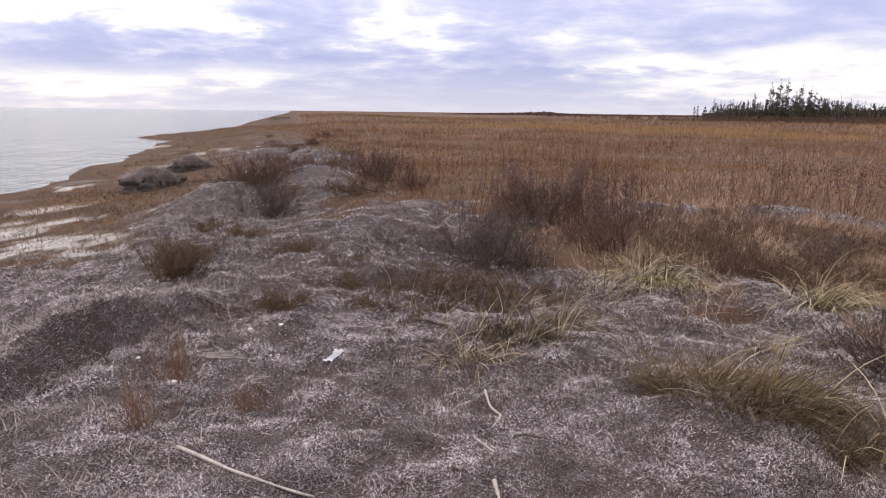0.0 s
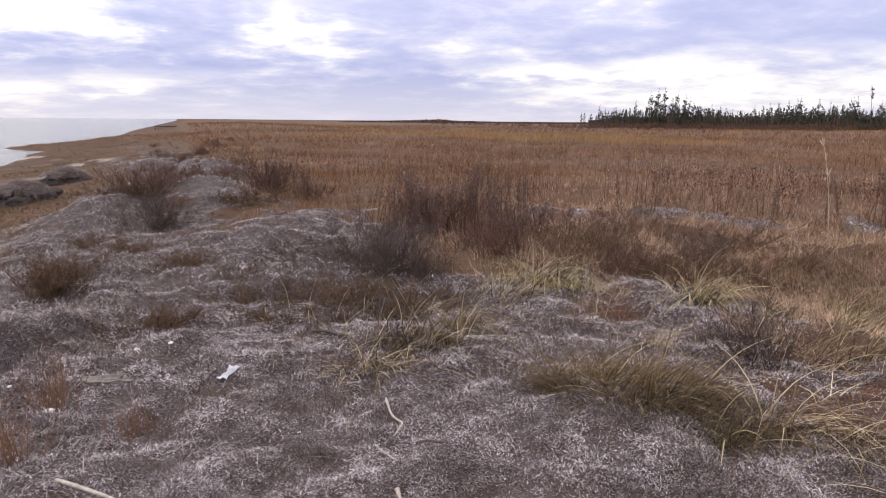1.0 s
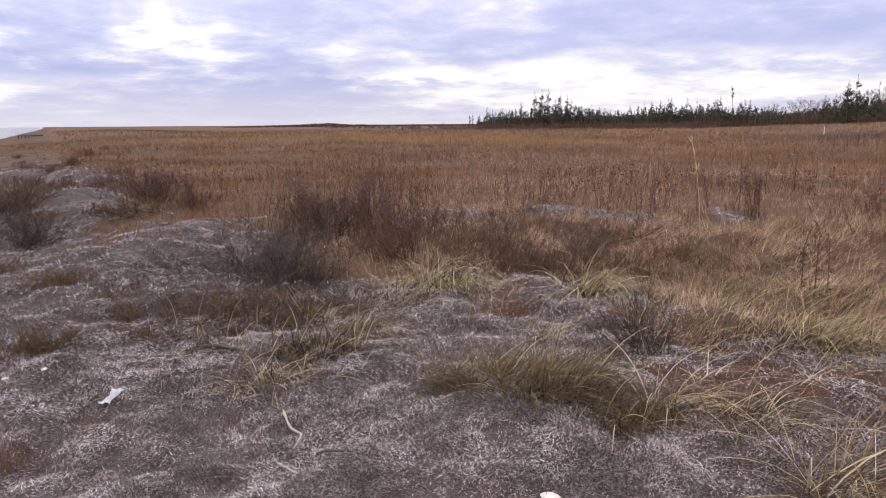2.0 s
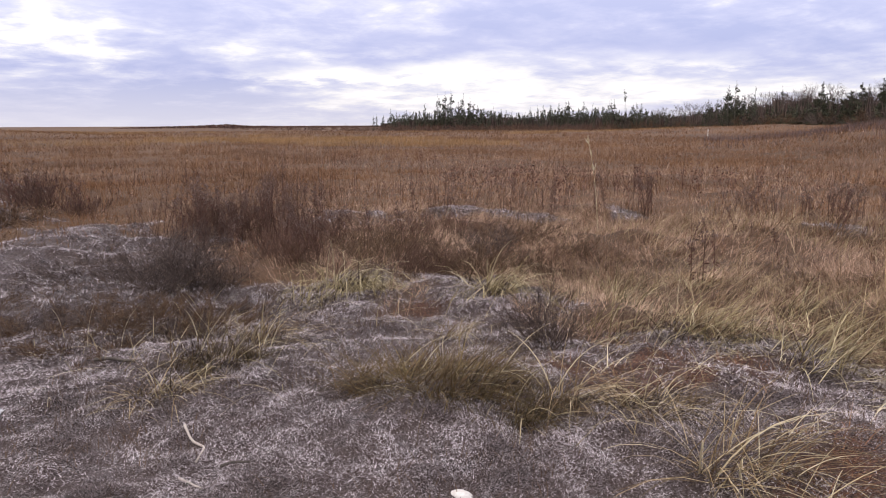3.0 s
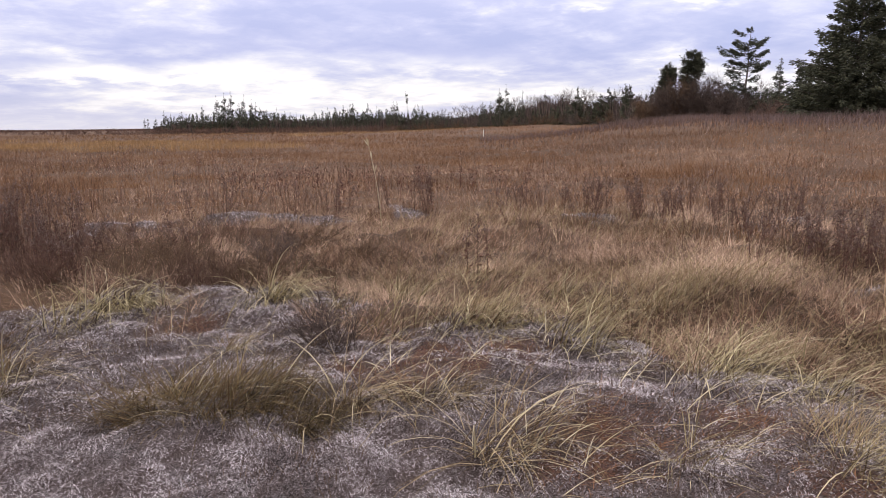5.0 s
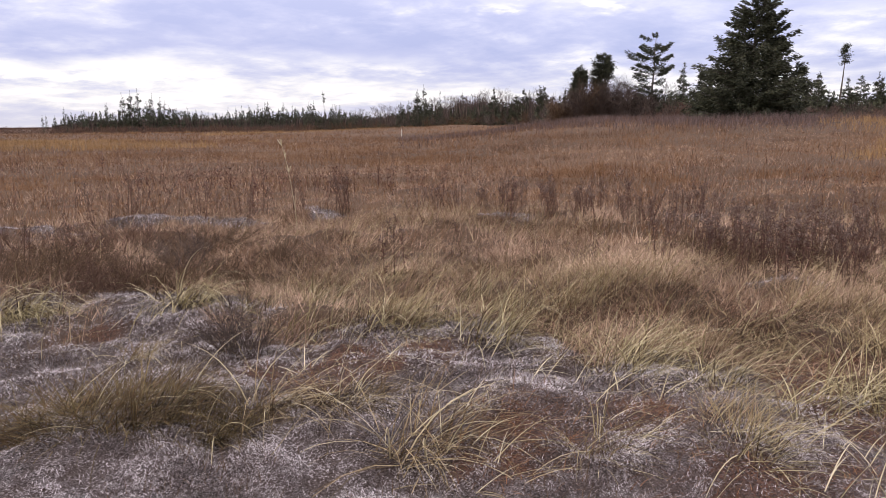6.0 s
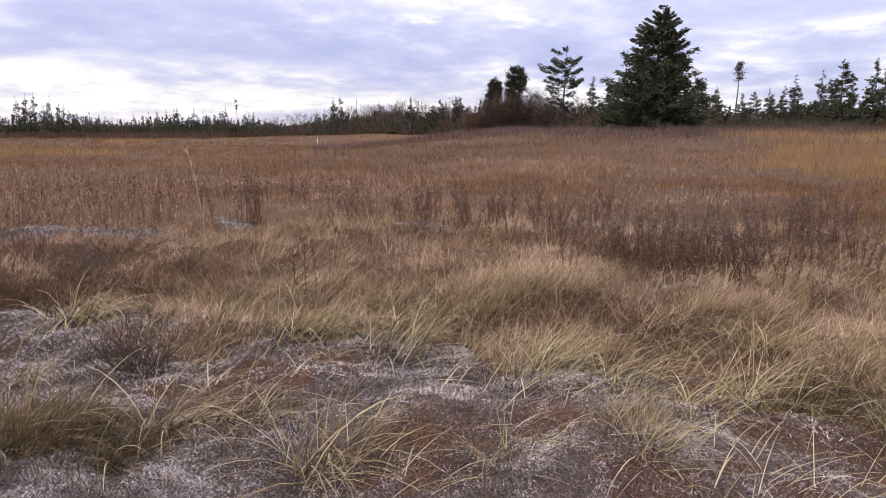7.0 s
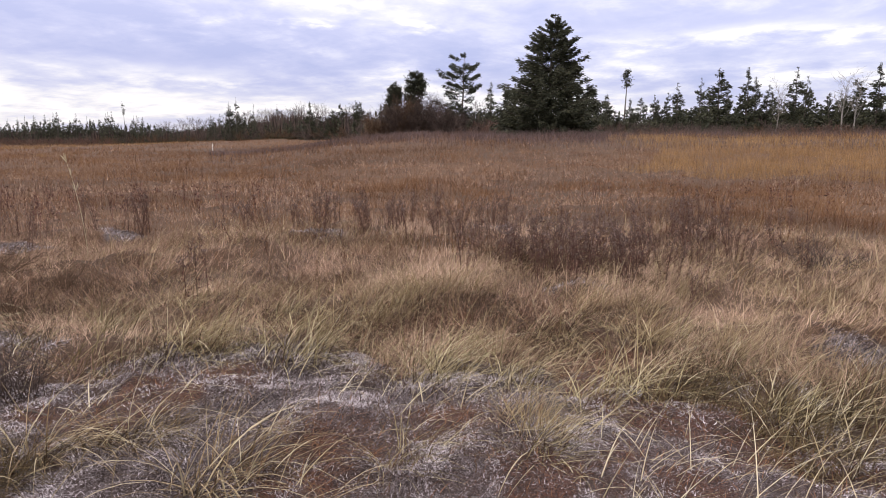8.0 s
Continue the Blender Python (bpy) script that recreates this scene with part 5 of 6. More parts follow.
def build_trees():
    rng = np.random.default_rng(12)
    d = 74
    h = top_height(74.4, d, 9.75)
    conifer("spruce_tree", rooted(74.05, d, -74), conifer_meshes(400, h, 9.0, 460, 210, 0.34, 0.02, 0.22, 0.055, 0.0, 0.0, 0.28, False, 0.22,
                                                                 ([0, 0.22, 0.40, 0.50, 0.66, 0.81, 0.92, 1], [1, 0.93, 0.84, 0.62, 0.54, 0.34, 0.18, 0.04]), 0.10, 0.26),
            "large dense dark green spruce standing alone", NEEDLES)
    for az, el, wide in ((70.9, 3.9, 2.6), (77.3, 4.3, 2.4)):
        dd = 76
        conifer("spruce_tree", rooted(az, dd), conifer_meshes(int(az * 10), top_height(az, dd, el), wide, 60, 80, 0.34, 0.05, 0.2, 0, 0.25, 0.0, 0.3, False, 0.3, None, 0.16),
                "smaller dark spruce beside the large one", NEEDLES)
    d = 92
    conifer("pine_tree", rooted(67.2, d, -67), conifer_meshes(402, top_height(67.3, d, 6.85), 5.8, 70, 230, 0.28, 0.20, 0.10, 0.02, 0.20, 0.0, 0.30, False, 0.12,
                                                               ([0, 0.2, 0.45, 0.7, 0.88, 1], [0.8, 1, 0.80, 0.85, 0.55, 0.15]), 0.10, 0.22),
            "tall open pine with layered branches", PINE_NEEDLES)
    for az, el, wide, seed, bare, crown in ((61.5, 4.55, 2.1, 403, 0.36, ([0, 0.25, 0.45, 0.7, 0.88, 1], [0.8, 0.9, 0.62, 0.60, 0.34, 0.1])),
                                            (63.2, 5.4, 2.5, 404, 0.40, ([0, 0.2, 0.45, 0.7, 0.88, 1], [0.45, 0.55, 0.95, 0.90, 0.55, 0.12]))):
        dd = 90
        conifer("pine_tree", rooted(az, dd, -az), conifer_meshes(seed, top_height(az, dd, el), wide, 120, 150, 0.26, bare, 0.0, 0.04, 0.0, 0.0, 0.14, False, 0.35, crown, 0.24, 0.25),
                "tall pine with a tufted dark crown", NEEDLES)
    for az, el, wide, seed, mat in ((63.4, 3.9, 4.2, 406, TWIG), (64.9, 3.5, 3.6, 408, TWIG), (61.8, 3.4, 4.6, 409, TWIG), (62.6, 3.3, 3.4, 412, TWIG_BROWN), (60.2, 2.1, 4.0, 410, TWIG_BROWN), (66.3, 2.3, 4.0, 411, TWIG)):
        dd = 88
        scrub("thicket", seed, rooted(az, dd, 40), wide, top_height(az, dd, el), 22, 2800, mat, "tall leafless brown brush under the pines", 0.011, 0.5, "thickets before the wood", True)
    # stock of wood's edge trees, 10 m tall, copied at other sizes
    stock, far_stock = [], []
    for i, (wide, nb, pb, top, bare, gap, label) in enumerate((
            (2.3, 130, 11, 0.0, 0.03, 0.15, "slender dark spruce in the wood's edge"),
            (3.0, 140, 11, 0.0, 0.04, 0.25, "dark spruce in the wood's edge"),
            (1.9, 100, 10, 0.0, 0.08, 0.5, "thin ragged spruce in the wood's edge"),
            (3.6, 150, 11, 0.05, 0.03, 0.2, "broad dark spruce in the wood's edge"),
            (0.45, 42, 8, 0.4, 0.76, 0.0, "spindly spruce with a tuft at the top"),
            (2.3, 110, 10, 0.0, 0.15, 0.5, "ragged spruce with gaps in its crown"))):
        az = 84 + 2.2 * i
        crown = ([0, 0.5, 1], [0.7, 1, 0.5]) if i == 4 else ([0, 0.15, 0.45, 0.7, 0.86, 0.94, 1], [0.9, 1, 0.72, 0.44, 0.22, 0.16, 0.06])
        e = conifer("spruce_tree", rooted(az, 124, 0), conifer_meshes(420 + i, 10.0, wide * 1.45, nb * 4 // 5, pb * 4, 0.28 if i == 4 else 0.50, bare, 0.2, 0.01 * (i - 2), top, gap * 0.6, 0.35, True, 0.12, crown, 0.20, 0.25),
                    label, NEEDLES, "wood's edge conifers")
        sc = top_height(az, 124, 3.4) / 10
        e.scale = (sc, sc, sc)
        stock.append(e)
        az = 22.5 + 6.3 * i
        e = conifer("spruce_tree", rooted(az, 270, 0), conifer_meshes(440 + i, 10.0, wide * 1.1, nb * 3 // 5, pb * 3 // 2, 0.4 if i == 4 else 0.56, bare, 0.2, 0.01 * (i - 2), top, gap, 0.35, True, 0.12, crown, 0.22),
                    label.replace("wood's edge", "far wood"), NEEDLES, "far wood conifers")
        sc = top_height(az, 270, 1.0) / 10
        e.scale = (sc, sc, sc)
        far_stock.append(e)

    def tree(az, dd, el, which):
        sc = top_height(az, dd, el) / 10
        wide = (rng.uniform(0.60, 0.95) if dd > 150 else rng.uniform(0.8, 1.1)) * max(sc, 0.5)
        x, y = polar(az, dd)
        m = pose(x, y, float(height(x, y)) - 0.05, 0, rng.normal(0, 2.0), rng.uniform(0, 360)) @ Matrix.Diagonal((wide, wide, sc, 1))
        put_copy((far_stock if dd > 150 else stock)[which], m)

    # skyline of the far wood: bearing, distance, elevation of the tops
    line_az = [20.5, 21.5, 24, 27, 29, 31.5, 33, 36, 39, 42, 44, 46, 49, 52, 56, 60]
    line_d = [262, 260, 255, 250, 247, 240, 237, 230, 222, 212, 205, 196, 176, 164, 142, 120]
    line_el = [0.45, 0.7, 1.35, 1.65, 1.75, 1.25, 1.15, 1.6, 1.7, 1.55, 1.1, 1.05, 2.1, 1.9, 2.4, 2.6]
    for az in np.arange(20.8, 60.5, 0.30):
        dd = np.interp(az, line_az, line_d) + rng.uniform(-4, 14)
        clump = float(fbm(np.array([az]), np.array([0.0]), 1.5, 2, 91)[0])
        el = np.interp(az, line_az, line_el) * (0.58 + 0.75 * clump) * rng.choice([0.62, 0.8, 0.98, 1.12, 1.34])
        tree(az + rng.normal(0, 0.1), dd, el, int(rng.choice([0, 1, 2, 3, 5], p=[0.3, 0.25, 0.2, 0.1, 0.15])))
    for az, dd, el, k in ((28.0, 246, 2.05, 2), (28.9, 246, 1.95, 0), (26.6, 250, 1.95, 5), (41.1, 214, 2.55, 4), (40.0, 214, 1.95, 0),
                          (49.1, 174, 3.25, 5), (48.6, 174, 2.85, 0), (50.4, 170, 2.7, 2), (54.7, 146, 3.0, 0), (57.2, 138, 2.85, 0),
                          (25.0, 252, 1.6, 2), (36.6, 228, 1.9, 0), (37.8, 226, 1.85, 1), (58.5, 130, 3.1, 2)):
        tree(az, dd, el, k)
    # the nearer wood to the east
    for az, dd, el, k in ((69.5, 118, 4.6, 2), (80.0, 112, 5.45, 4), (78.7, 110, 3.6, 1), (81.3, 116, 3.2, 3), (83.1, 112, 3.6, 2), (84.0, 110, 4.3, 5),
                          (85.6, 112, 4.6, 5), (86.9, 108, 5.35, 1), (88.9, 106, 5.3, 0), (90.2, 110, 4.0, 2), (92.1, 106, 5.15, 5),
                          (93.0, 108, 3.7, 3), (94.4, 110, 3.3, 3), (96.0, 106, 4.3, 1), (97.2, 104, 5.25, 0), (98.6, 104, 4.9, 1), (99.6, 102, 5.2, 3),
                          (82.3, 112, 3.4, 5), (87.6, 112, 4.1, 2), (89.5, 108, 4.6, 2), (95.2, 110, 3.0, 1), (92.8, 104, 4.5, 5)):
        tree(az, dd, el, k)
    for az in np.arange(66, 101, 0.75):
        tree(az + rng.normal(0, 0.2), rng.uniform(112, 130), rng.uniform(2.2, 3.3), int(rng.integers(0, 4)))
    # the depth of the wood behind its edge and the young growth under it
    deep = []
    for az0, az1, rise_az, rise_el, back, count in ((22, 61, line_az, line_el, 26, 900), (65, 101, [65, 76, 79, 83, 86, 101], [2.6, 2.7, 2.5, 2.6, 3.0, 3.2], 14, 900)):
        az = rng.uniform(az0, az1, count)
        edge_d = np.interp(az, line_az + [66, 72, 101], line_d + [118, 112, 108])
        young = rng.uniform(0, 1, count) < 0.5
        dd = edge_d + np.where(young, rng.uniform(-4, 6, count), rng.uniform(4, back, count))
        el = np.interp(az, rise_az, rise_el) * np.where(young, rng.uniform(0.25, 0.7, count), rng.uniform(0.45, 0.85, count))
        x, y = polar(az, dd)
        g = height(x, y)
        tall = EYE + dd * np.tan(np.radians(el)) - g
        k = 54
        f = rng.uniform(0.0, 1.0, (count, k)) ** 1.2
        a = rng.uniform(0, 6.283, (count, k))
        wide = np.clip(tall * (0.20 if az0 > 60 else 0.15), 0.7, 1.9)[:, None] * (1.05 - f) * rng.uniform(0.6, 1.2, (count, k))
        root = np.stack([x[:, None] + np.cos(a) * wide * 0.15, y[:, None] + np.sin(a) * wide * 0.15, g[:, None] + tall[:, None] * f * 0.97], -1)
        way = np.stack([np.cos(a), np.sin(a), rng.normal(-0.25, 0.25, (count, k)) + 1.4 * f ** 2], -1)
        deep.append(sprigs(root.reshape(-1, 3), way.reshape(-1, 3), (wide + 0.25).ravel(), (0.17 * tall[:, None] * rng.uniform(0.25, 0.6, (count, k))).ravel(), rng))
    # grey leafless growth that fills the wood between its spruces
    n = 26000
    az = rng.uniform(21.5, 101, n)
    dd = np.interp(az, line_az + [66, 72, 101], line_d + [118, 112, 108]) + rng.uniform(0, 16, n)
    el = np.interp(az, [21.5, 24, 43, 48, 52, 58, 66, 76, 101], [0.15, 0.6, 0.7, 1.1, 1.9, 2.0, 1.9, 1.7, 1.7]) * rng.uniform(0.35, 1.05, n) * (0.7 + 0.6 * fbm(az, az * 0, 2.0, 3, 95))
    x, y = polar(az, dd)
    g = height(x, y)
    tall = np.maximum(EYE + dd * np.tan(np.radians(el)) - g, 0.8)
    foot = rng.uniform(0.0, 0.45, n) * tall
    grey = sprigs(np.stack([x, y, g + foot], -1), rng.normal(0, 0.13, (n, 3)) + np.array([0, 0, 1.0]), tall - foot, dd * rng.uniform(0.0006, 0.0016, n), rng)
    stuff("leafless_wood", [grey], TWIG, "grey leafless trees standing deeper in the wood", "woods")
    stuff("spruce_wood", deep, NEEDLES, "dense dark spruces deeper in the wood", "woods")
    # bare broadleaved trees
    bare = []
    for i, (az, dd, el, label) in enumerate(((54, 158, 2.75, "leafless grey broadleaved tree at the wood's edge"),
                                             (95.3, 104, 4.9, "leafless pale-barked tree at the wood's edge"))):
        e = thing("bare_tree", rooted(az, dd), label, "tree", "bare trees")
        for me, nm in zip(bare_tree_meshes(450 + i, top_height(az, dd, el), 5.0 if i == 0 else 3.2, 16, 420 if i == 0 else 160), ("trunk", "branchwork", "brushwood")):
            tagged(part(nm, me, PALE_BARK if i == 1 else TWIG, e), kind="" if nm == "trunk" else "stuff")
        bare.append(e)
    h0 = top_height(54, 158, 2.75)
    for az in list(np.arange(43.4, 60, 0.55)) + [61.2, 61.9, 62.5, 63.1, 63.8, 64.4, 65.1, 65.8, 66.6, 68.4, 69.2, 78.4, 86, 91.2, 98]:
        dd = np.interp(az, line_az + [101], line_d + [116]) + rng.uniform(2, 16)
        el = np.interp(az, [43, 50, 52, 56, 60, 64, 101], [1.2, 2.2, 2.5, 2.75, 2.8, 2.9, 3.0]) * rng.uniform(0.75, 1.05)
        sc = top_height(az, dd, el) / h0
        put_copy(bare[0], rooted(az, dd, rng.uniform(0, 360), sc))
    for az, dd in ((91.0, 105), (96.1, 104)):
        put_copy(bare[1], rooted(az, dd, rng.uniform(0, 360), rng.uniform(0.85, 1.0)))
    # leafless thickets in front of the wood
    kinds = []
    for i, (mat, label) in enumerate(((TWIG, "leafless grey thicket before the wood"), (TWIG_RED, "leafless reddish thicket before the wood"),
                                      (TWIG_BROWN, "leafless brown thicket before the wood"))):
        az = 66 + 3 * i
        kinds.append(scrub("thicket", 470 + i, rooted(az, 86), 5.0, 2.6, 8, 440, mat, label, 0.015, 0.5, "thickets before the wood", True))
    for az in np.arange(58.5, 101, 0.85):
        dd = np.interp(az, [58, 64, 72, 80, 101], [112, 88, 84, 90, 92]) + rng.uniform(-4, 8)
        put_copy(kinds[int(rng.choice([0, 1, 2], p=[0.5, 0.25, 0.25]))], rooted(az + rng.normal(0, 0.3), dd, rng.uniform(0, 360), rng.uniform(0.5, 0.8)))
    for az in np.arange(58.5, 101, 0.9):
        dd = np.interp(az, [58, 64, 72, 80, 101], [116, 94, 92, 97, 99]) + rng.uniform(-2, 6)
        put_copy(kinds[int(rng.choice([0, 0, 2]))], rooted(az, dd, rng.uniform(0, 360), rng.uniform(0.5, 0.85)))
    for az in (60.3, 61.0, 61.6, 62.1, 62.7, 63.2, 63.7, 64.2, 64.8, 65.4, 66.3, 68.2, 69.3):
        put_copy(kinds[0], rooted(az, rng.uniform(88, 93), rng.uniform(0, 360), rng.uniform(1.2, 1.75) if az < 65 else rng.uniform(0.9, 1.2)))
    for az in np.arange(60, 100, 1.6):
        dd = np.interp(az, [58, 64, 72, 80, 101], [95, 76, 72, 76, 78]) + rng.uniform(-3, 4)
        put_copy(kinds[1], rooted(az + rng.normal(0, 0.5), dd, rng.uniform(0, 360), rng.uniform(0.3, 0.5)))
    for az in np.arange(43, 59, 0.7):
        dd = np.interp(az, line_az, line_d) - rng.uniform(2, 10)
        put_copy(kinds[int(rng.choice([0, 2]))], rooted(az, dd, rng.uniform(0, 360), rng.uniform(0.8, 1.25)))
    for az in np.arange(22, 44, 0.42):
        dd = np.interp(az, line_az, line_d) - rng.uniform(3, 9)
        put_copy(kinds[int(rng.choice([0, 2]))], rooted(az, dd, rng.uniform(0, 360), rng.uniform(0.7, 1.15)))
    for az in np.arange(9, 40, 0.5):
        dd = np.interp(az, [9, 20, 40], [330, 196, 172]) + rng.uniform(-4, 6)
        put_copy(kinds[1], rooted(az + rng.normal(0, 0.2), dd, rng.uniform(0, 360), 1.1, rng.uniform(0.55, 0.8)))


def build_far_woods():
    rng = np.random.default_rng(13)
    n = 900
    az = rng.uniform(1.5, 22, n)
    d = rng.uniform(560, 760, n)
    x, y = polar(az, d)
    tall = np.interp(az, [1.5, 3, 5, 7, 9, 9.6, 11, 14, 22], [0.8, 1.6, 2.6, 3.4, 4.6, 4.8, 3.0, 2.4, 2.2]) * rng.uniform(0.6, 1.1, n) * 0.75
    base = np.stack([x, y, height(x, y)], -1)
    pieces = []
    for k in range(6):
        off = rng.normal(0, 1.0, (n, 3)) * np.array([2.5, 2.5, 0])
        pieces.append(sprigs(base + off, rng.normal(0, 0.2, (n, 3)) + np.array([0, 0, 1.0]), tall * rng.uniform(0.7, 1, n), tall * rng.uniform(0.5, 1.1, n), rng))
    stuff("far_woods", pieces, TWIG_RED, "low dark far woods along the horizon", "woods")


build_trees()
build_far_woods()


# ---------------------------------------------------------------- shore and small things
def lump_mesh(name, seed, wide, deep, tall):
    bm = bmesh.new()
    bmesh.ops.create_icosphere(bm, subdivisions=5, radius=1.0)
    for v in bm.verts:
        p = v.co.copy()
        n1 = noise.fractal(p * 1.3 + Vector((seed, 0, 0)), 1.0, 2.0, 4)
        r = 1 + 0.46 * n1 + 0.10 * noise.noise(p * 5)
        under = 0.94 if p.z < 0.1 else 1.0
        v.co = Vector((p.x * r * wide / 2 * under, p.y * r * deep / 2 * under, max(p.z * r, -0.35) * tall * 0.72 + tall * 0.25))
    me = bpy.data.meshes.new(name)
    bm.to_mesh(me)
    bm.free()
    me.polygons.foreach_set("use_smooth", np.ones(len(me.polygons), bool))
    return me


def peat_block(seed, az, d, wide, deep, tall, label):
    rng = np.random.default_rng(seed)
    x, y = polar(az, d)
    e = thing("peat_block", place(x, y, -az, 1.0, 0.10), label, "peat block", "eroded peat blocks")
    body = part("body", lump_mesh("body", seed, wide, deep, tall), PEAT, e)
    n = 5600
    a, r = rng.uniform(0, 6.283, n), np.sqrt(rng.uniform(0, 1, n)) * 0.9
    r = np.where(np.sin(a * 3 + seed) + 0.6 * np.sin(a * 7) > 0.9, r * 0.8, r)
    bx, by = wide / 2 * r * np.cos(a), deep / 2 * r * np.sin(a)
    top = tall * (0.28 + 0.76 * np.sqrt(np.clip(1 - r ** 2, 0, 1)))
    lean0 = 0.5 + 1.0 * r + rng.normal(0, 0.3, n)
    mesh = ribbons(np.stack([bx, by, top], -1), np.arctan2(bx, by) + rng.normal(0, 1.0, n), rng.uniform(0.10, 0.30, n), lean0,
                   lean0 + rng.uniform(0.8, 1.5, n), rng.uniform(0.003, 0.008, n), 4, 0.8, rng)
    part("hanging_grass", tri_mesh("hanging_grass", *mesh), HAY, e, "matted grey dead grass hanging over")
    return e


def rod(name, az_d, lift, radius, mat, label, category):
    """A bent stick lying on the ground through plan points (bearing, distance)."""
    pts = np.array([polar(a, d) for a, d in az_d])
    k = 14
    s, t = np.linspace(0, 1, len(pts)), np.linspace(0, 1, k)
    x, y = np.interp(t, s, pts[:, 0]), np.interp(t, s, pts[:, 1])
    for _ in range(2):
        x[1:-1], y[1:-1] = (x[:-2] + 2 * x[1:-1] + x[2:]) / 4, (y[:-2] + 2 * y[1:-1] + y[2:]) / 4
    z = height(x, y) + lift
    z = np.convolve(np.pad(z, 2, "edge"), np.ones(5) / 5, "valid")
    rng = np.random.default_rng(len(label))
    line = np.stack([x, y, z], -1)
    c = line[k // 2].copy()
    v, tr = tubes((line - c)[None], (radius * (1 - 0.45 * t) * (1 + 0.12 * rng.normal(0, 1, k)))[None], 8)
    ob = part(name, tri_mesh(name, v, tr, True), mat)
    ob.location = c
    return tagged(ob, label, category)


def shell_mesh(name, size, seed):
    bm = bmesh.new()
    bmesh.ops.create_uvsphere(bm, u_segments=28, v_segments=12, radius=1)
    bmesh.ops.delete(bm, geom=[v for v in bm.verts if v.co.z < -0.05], context="VERTS")
    for v in bm.verts:
        ridge = 1 + 0.03 * math.sin(14 * math.hypot(v.co.x, v.co.y + 0.8))
        v.co = Vector((v.co.x * size * ridge, v.co.y * size * 0.8 * ridge * (1 - 0.12 * abs(v.co.x)), v.co.z * size * 0.45))
    bmesh.ops.solidify(bm, geom=bm.faces[:], thickness=size * 0.06)
    me = bpy.data.meshes.new(name)
    bm.to_mesh(me)
    bm.free()
    me.polygons.foreach_set("use_smooth", np.ones(len(me.polygons), bool))
    return me


def crumpled_sheet(name, long, wide, seed):
    bm = bmesh.new()
    bmesh.ops.create_grid(bm, x_segments=14, y_segments=22, size=0.5)
    for v in bm.verts:
        p = v.co.copy()
        n1 = noise.noise(Vector((p.x * 3, p.y * 3, seed))) * 0.09 + noise.noise(Vector((p.x * 8, p.y * 8, seed))) * 0.03
        pinch = 0.55 + 0.6 * abs(p.y + 0.1)
        v.co = Vector((p.x * wide * pinch + 0.25 * wide * math.sin(p.y * 4), p.y * long, 0.035 + n1 * 0.55 * long / 0.25))
    bmesh.ops.solidify(bm, geom=bm.faces[:], thickness=0.003)
    me = bpy.data.meshes.new(name)
    bm.to_mesh(me)
    bm.free()
    return me


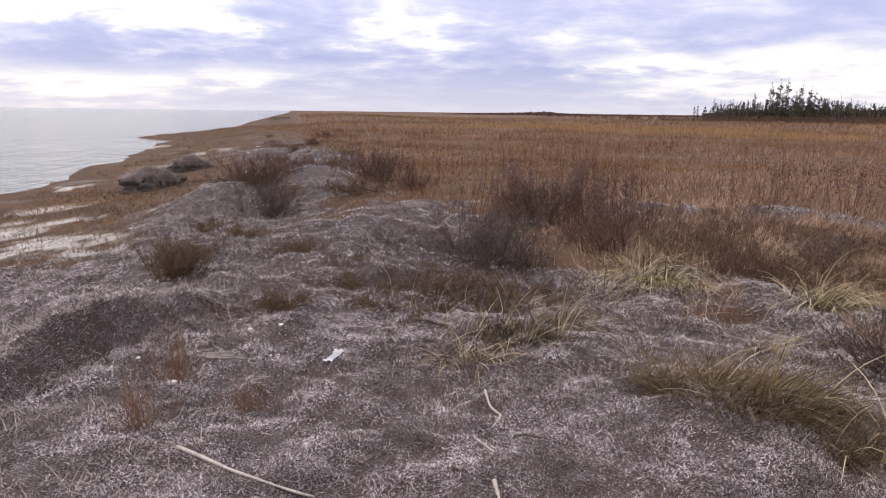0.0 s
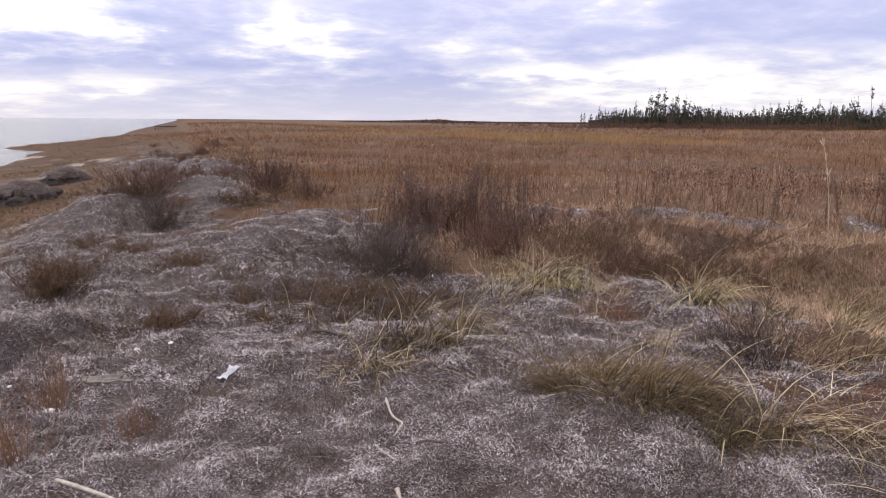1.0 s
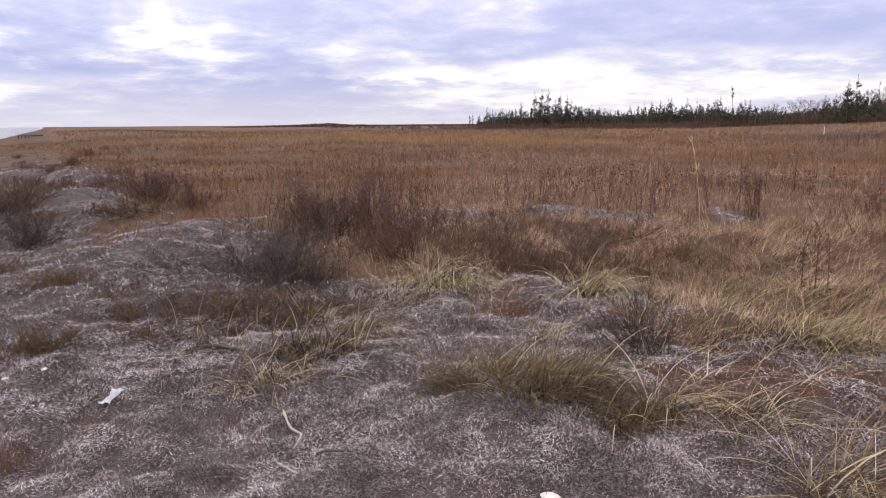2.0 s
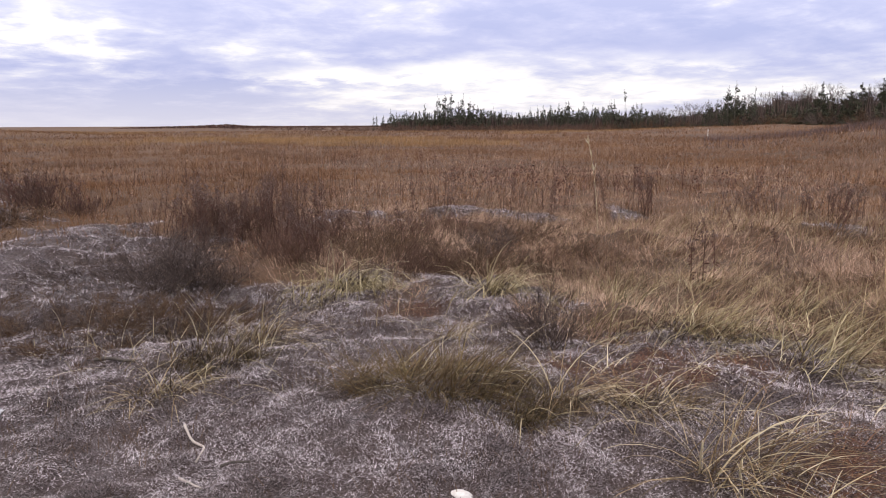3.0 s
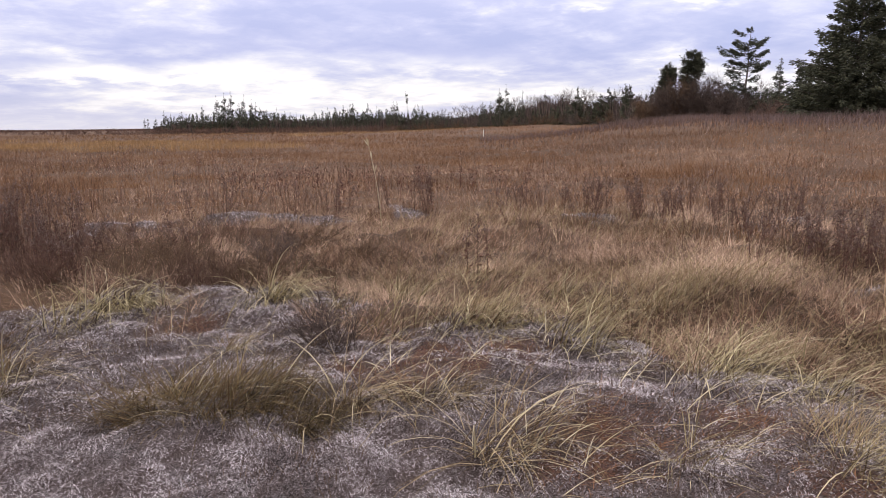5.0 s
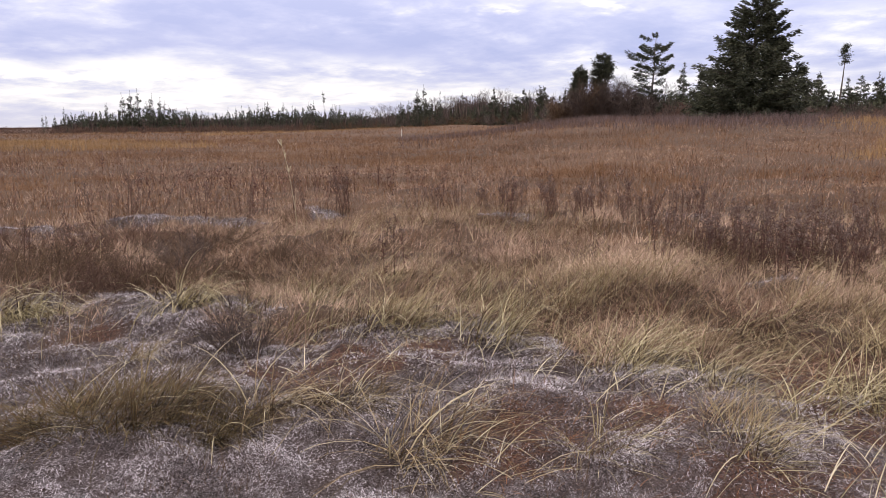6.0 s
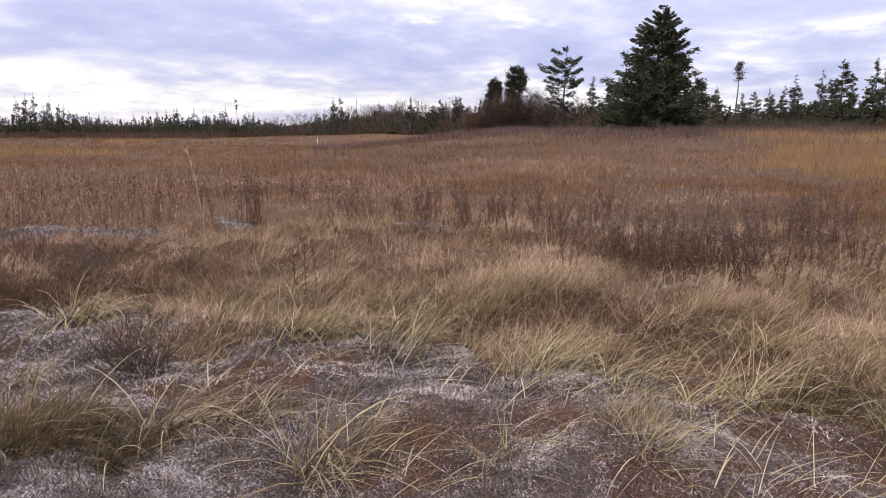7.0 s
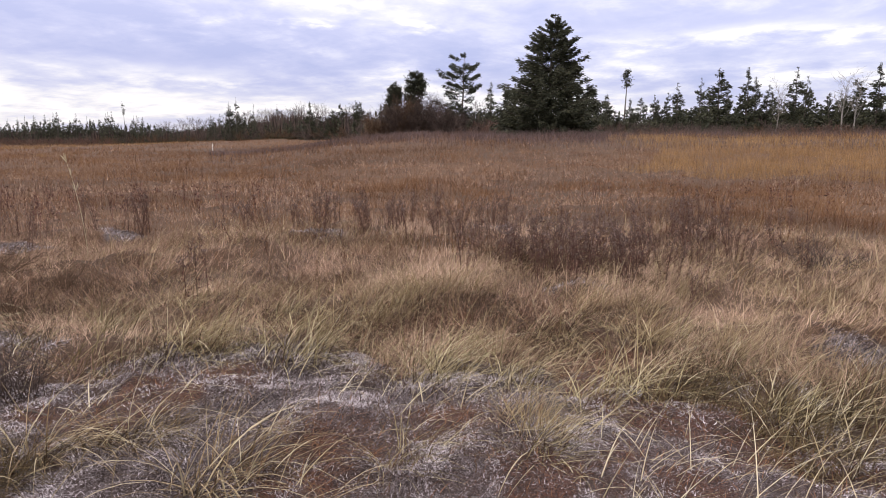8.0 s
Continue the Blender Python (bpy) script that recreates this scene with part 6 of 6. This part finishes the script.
def build_small_things():
    peat_block(1, -21.8, 20.6, 1.6, 1.1, 0.55, "eroded dark peat block capped with grey dead grass")
    peat_block(2, -18.9, 27.5, 1.7, 1.1, 0.55, "low peat block capped with matted grey grass")
    rod("driftwood_branch", [(-21.2, 3.26), (-16.8, 2.97), (-14.2, 2.87), (-10.0, 2.80)], 0.012, 0.0098, DRIFTWOOD,
        "long grey driftwood branch lying on wrack", "driftwood")
    rod("driftwood_stick", [(5.2, 3.79), (5.6, 3.64), (6.8, 3.52), (5.9, 3.36)], 0.010, 0.0095, DRIFTWOOD,
        "short crooked bleached driftwood stick on wrack", "driftwood")
    rod("driftwood_stick", [(4.5, 3.25), (5.4, 3.22), (6.2, 3.13)], 0.008, 0.006, DRIFTWOOD, "thin bleached driftwood stick on wrack", "driftwood")
    rod("dark_stick", [(7.8, 3.29), (9.0, 3.30), (10.4, 3.28)], 0.010, 0.009, DARK_WOOD, "dark wet stick lying on wrack", "driftwood")
    rod("wood_splinter", [(6.2, 2.86), (6.9, 2.70)], 0.008, 0.011, DRIFTWOOD, "grey flat wood splinter on wrack", "driftwood")
    rod("driftwood_stick", [(-1.0, 5.1), (1.8, 4.95)], 0.02, 0.016, DARK_WOOD, "dark half-buried stick at the wrack's edge", "driftwood")
    rod("driftwood_stick", [(36.6, 4.62), (38.2, 4.5)], 0.02, 0.009, BARK, "short brown stick beside a grass tuft", "driftwood")
    for az, d, size, turn, label in ((-21.3, 4.18, 0.032, 30, "bleached white clam shell on wrack"),
                                     (28.7, 2.9, 0.055, 140, "large bleached white shell on wrack"),
                                     (-23.6, 4.65, 0.018, 80, "small bleached shell half in wrack"),
                                     (-14.9, 5.1, 0.022, 10, "small white shell fragment on wrack"),
                                     (-12.4, 5.0, 0.022, 60, "small white shell on brown wrack")):
        x, y = polar(az, d)
        ob = part("shell", shell_mesh("shell", size, 1), SHELL)
        ob.matrix_basis = pose(x, y, float(height(x, y)) + 0.004, 8, -6, turn)
        tagged(ob, label, "shell", "shells")
    x, y = polar(-8.0, 4.38)
    ob = part("plastic_scrap", crumpled_sheet("plastic_scrap", 0.14, 0.08, 3), PLASTIC)
    ob.matrix_basis = pose(x, y, float(height(x, y)), 20, 0, -15)
    tagged(ob, "crumpled scrap of white plastic film on wrack", "plastic scrap")
    x, y = polar(-17.4, 4.52)
    ob = part("flat_stone", lump_mesh("flat_stone", 7, 0.34, 0.11, 0.05), STONE)
    ob.matrix_basis = pose(x, y, float(height(x, y)) - 0.01, 0, 0, 2)
    tagged(ob, "flat grey stone lying in wrack", "stone")
    # lone reed
    rng = np.random.default_rng(3)
    x, y = polar(39.4, 11.2)
    e = thing("reed", place(x, y), "single tall pale reed above the grass", "reed")
    s = np.linspace(0, 1, 8)
    line = np.stack([-0.20 * s ** 2, 0.03 * s, 1.46 * s - 0.04], -1)
    part("stem", tri_mesh("stem", *tubes(line[None], (0.007 * (1.1 - 0.75 * s))[None], 4)), PALE_BLADE, e)
    b = np.repeat(line[-3:], 6, 0)
    part("seed_head", tri_mesh("seed_head", *sprigs(b, rng.normal(0, 0.15, (18, 3)) + np.array([-0.15, 0, 1]), np.full(18, 0.14), np.full(18, 0.018), rng)), PALE_BLADE, e)
    # white marker stake far out in the field
    x, y = polar(47.3, 100)
    bm = bmesh.new()
    bmesh.ops.create_cube(bm, size=1)
    for v in bm.verts:
        v.co = Vector((v.co.x * 0.13, v.co.y * 0.08, (v.co.z + 0.5) * 1.15))
    bmesh.ops.bevel(bm, geom=bm.edges[:], offset=0.02, segments=2, affect="EDGES")
    me = bpy.data.meshes.new("marker_stake")
    bm.to_mesh(me)
    bm.free()
    ob = part("marker_stake", me, WHITE_PAINT)
    ob.matrix_basis = pose(x, y, float(height(x, y)) - 0.1, 0, 4, 40)
    tagged(ob, "weathered white marker stake in the marsh grass", "stake")
    # old timber groyne on the far shore
    x, y = polar(-11.9, 150)
    e = thing("timber_groyne", place(x, y), "old dark timber groyne at the water's edge", "groyne")
    for k in range(8):
        p = tri_mesh("pile", *tubes(np.array([[[k * 0.55 - 2.0, 0.05 * (k % 2), -0.6], [k * 0.55 - 2.0, 0.05 * (k % 2), 0.55 + 0.12 * (k % 3)]]]), np.array([[0.10, 0.09]]), 8), True)
        part("pile", p, DARK_WOOD, e)
    part("beam", tri_mesh("beam", *tubes(np.array([[[-2.2, -0.12, 0.42], [2.1, -0.12, 0.5]]]), np.array([[0.09, 0.09]]), 6)), DARK_WOOD, e)


build_small_things()
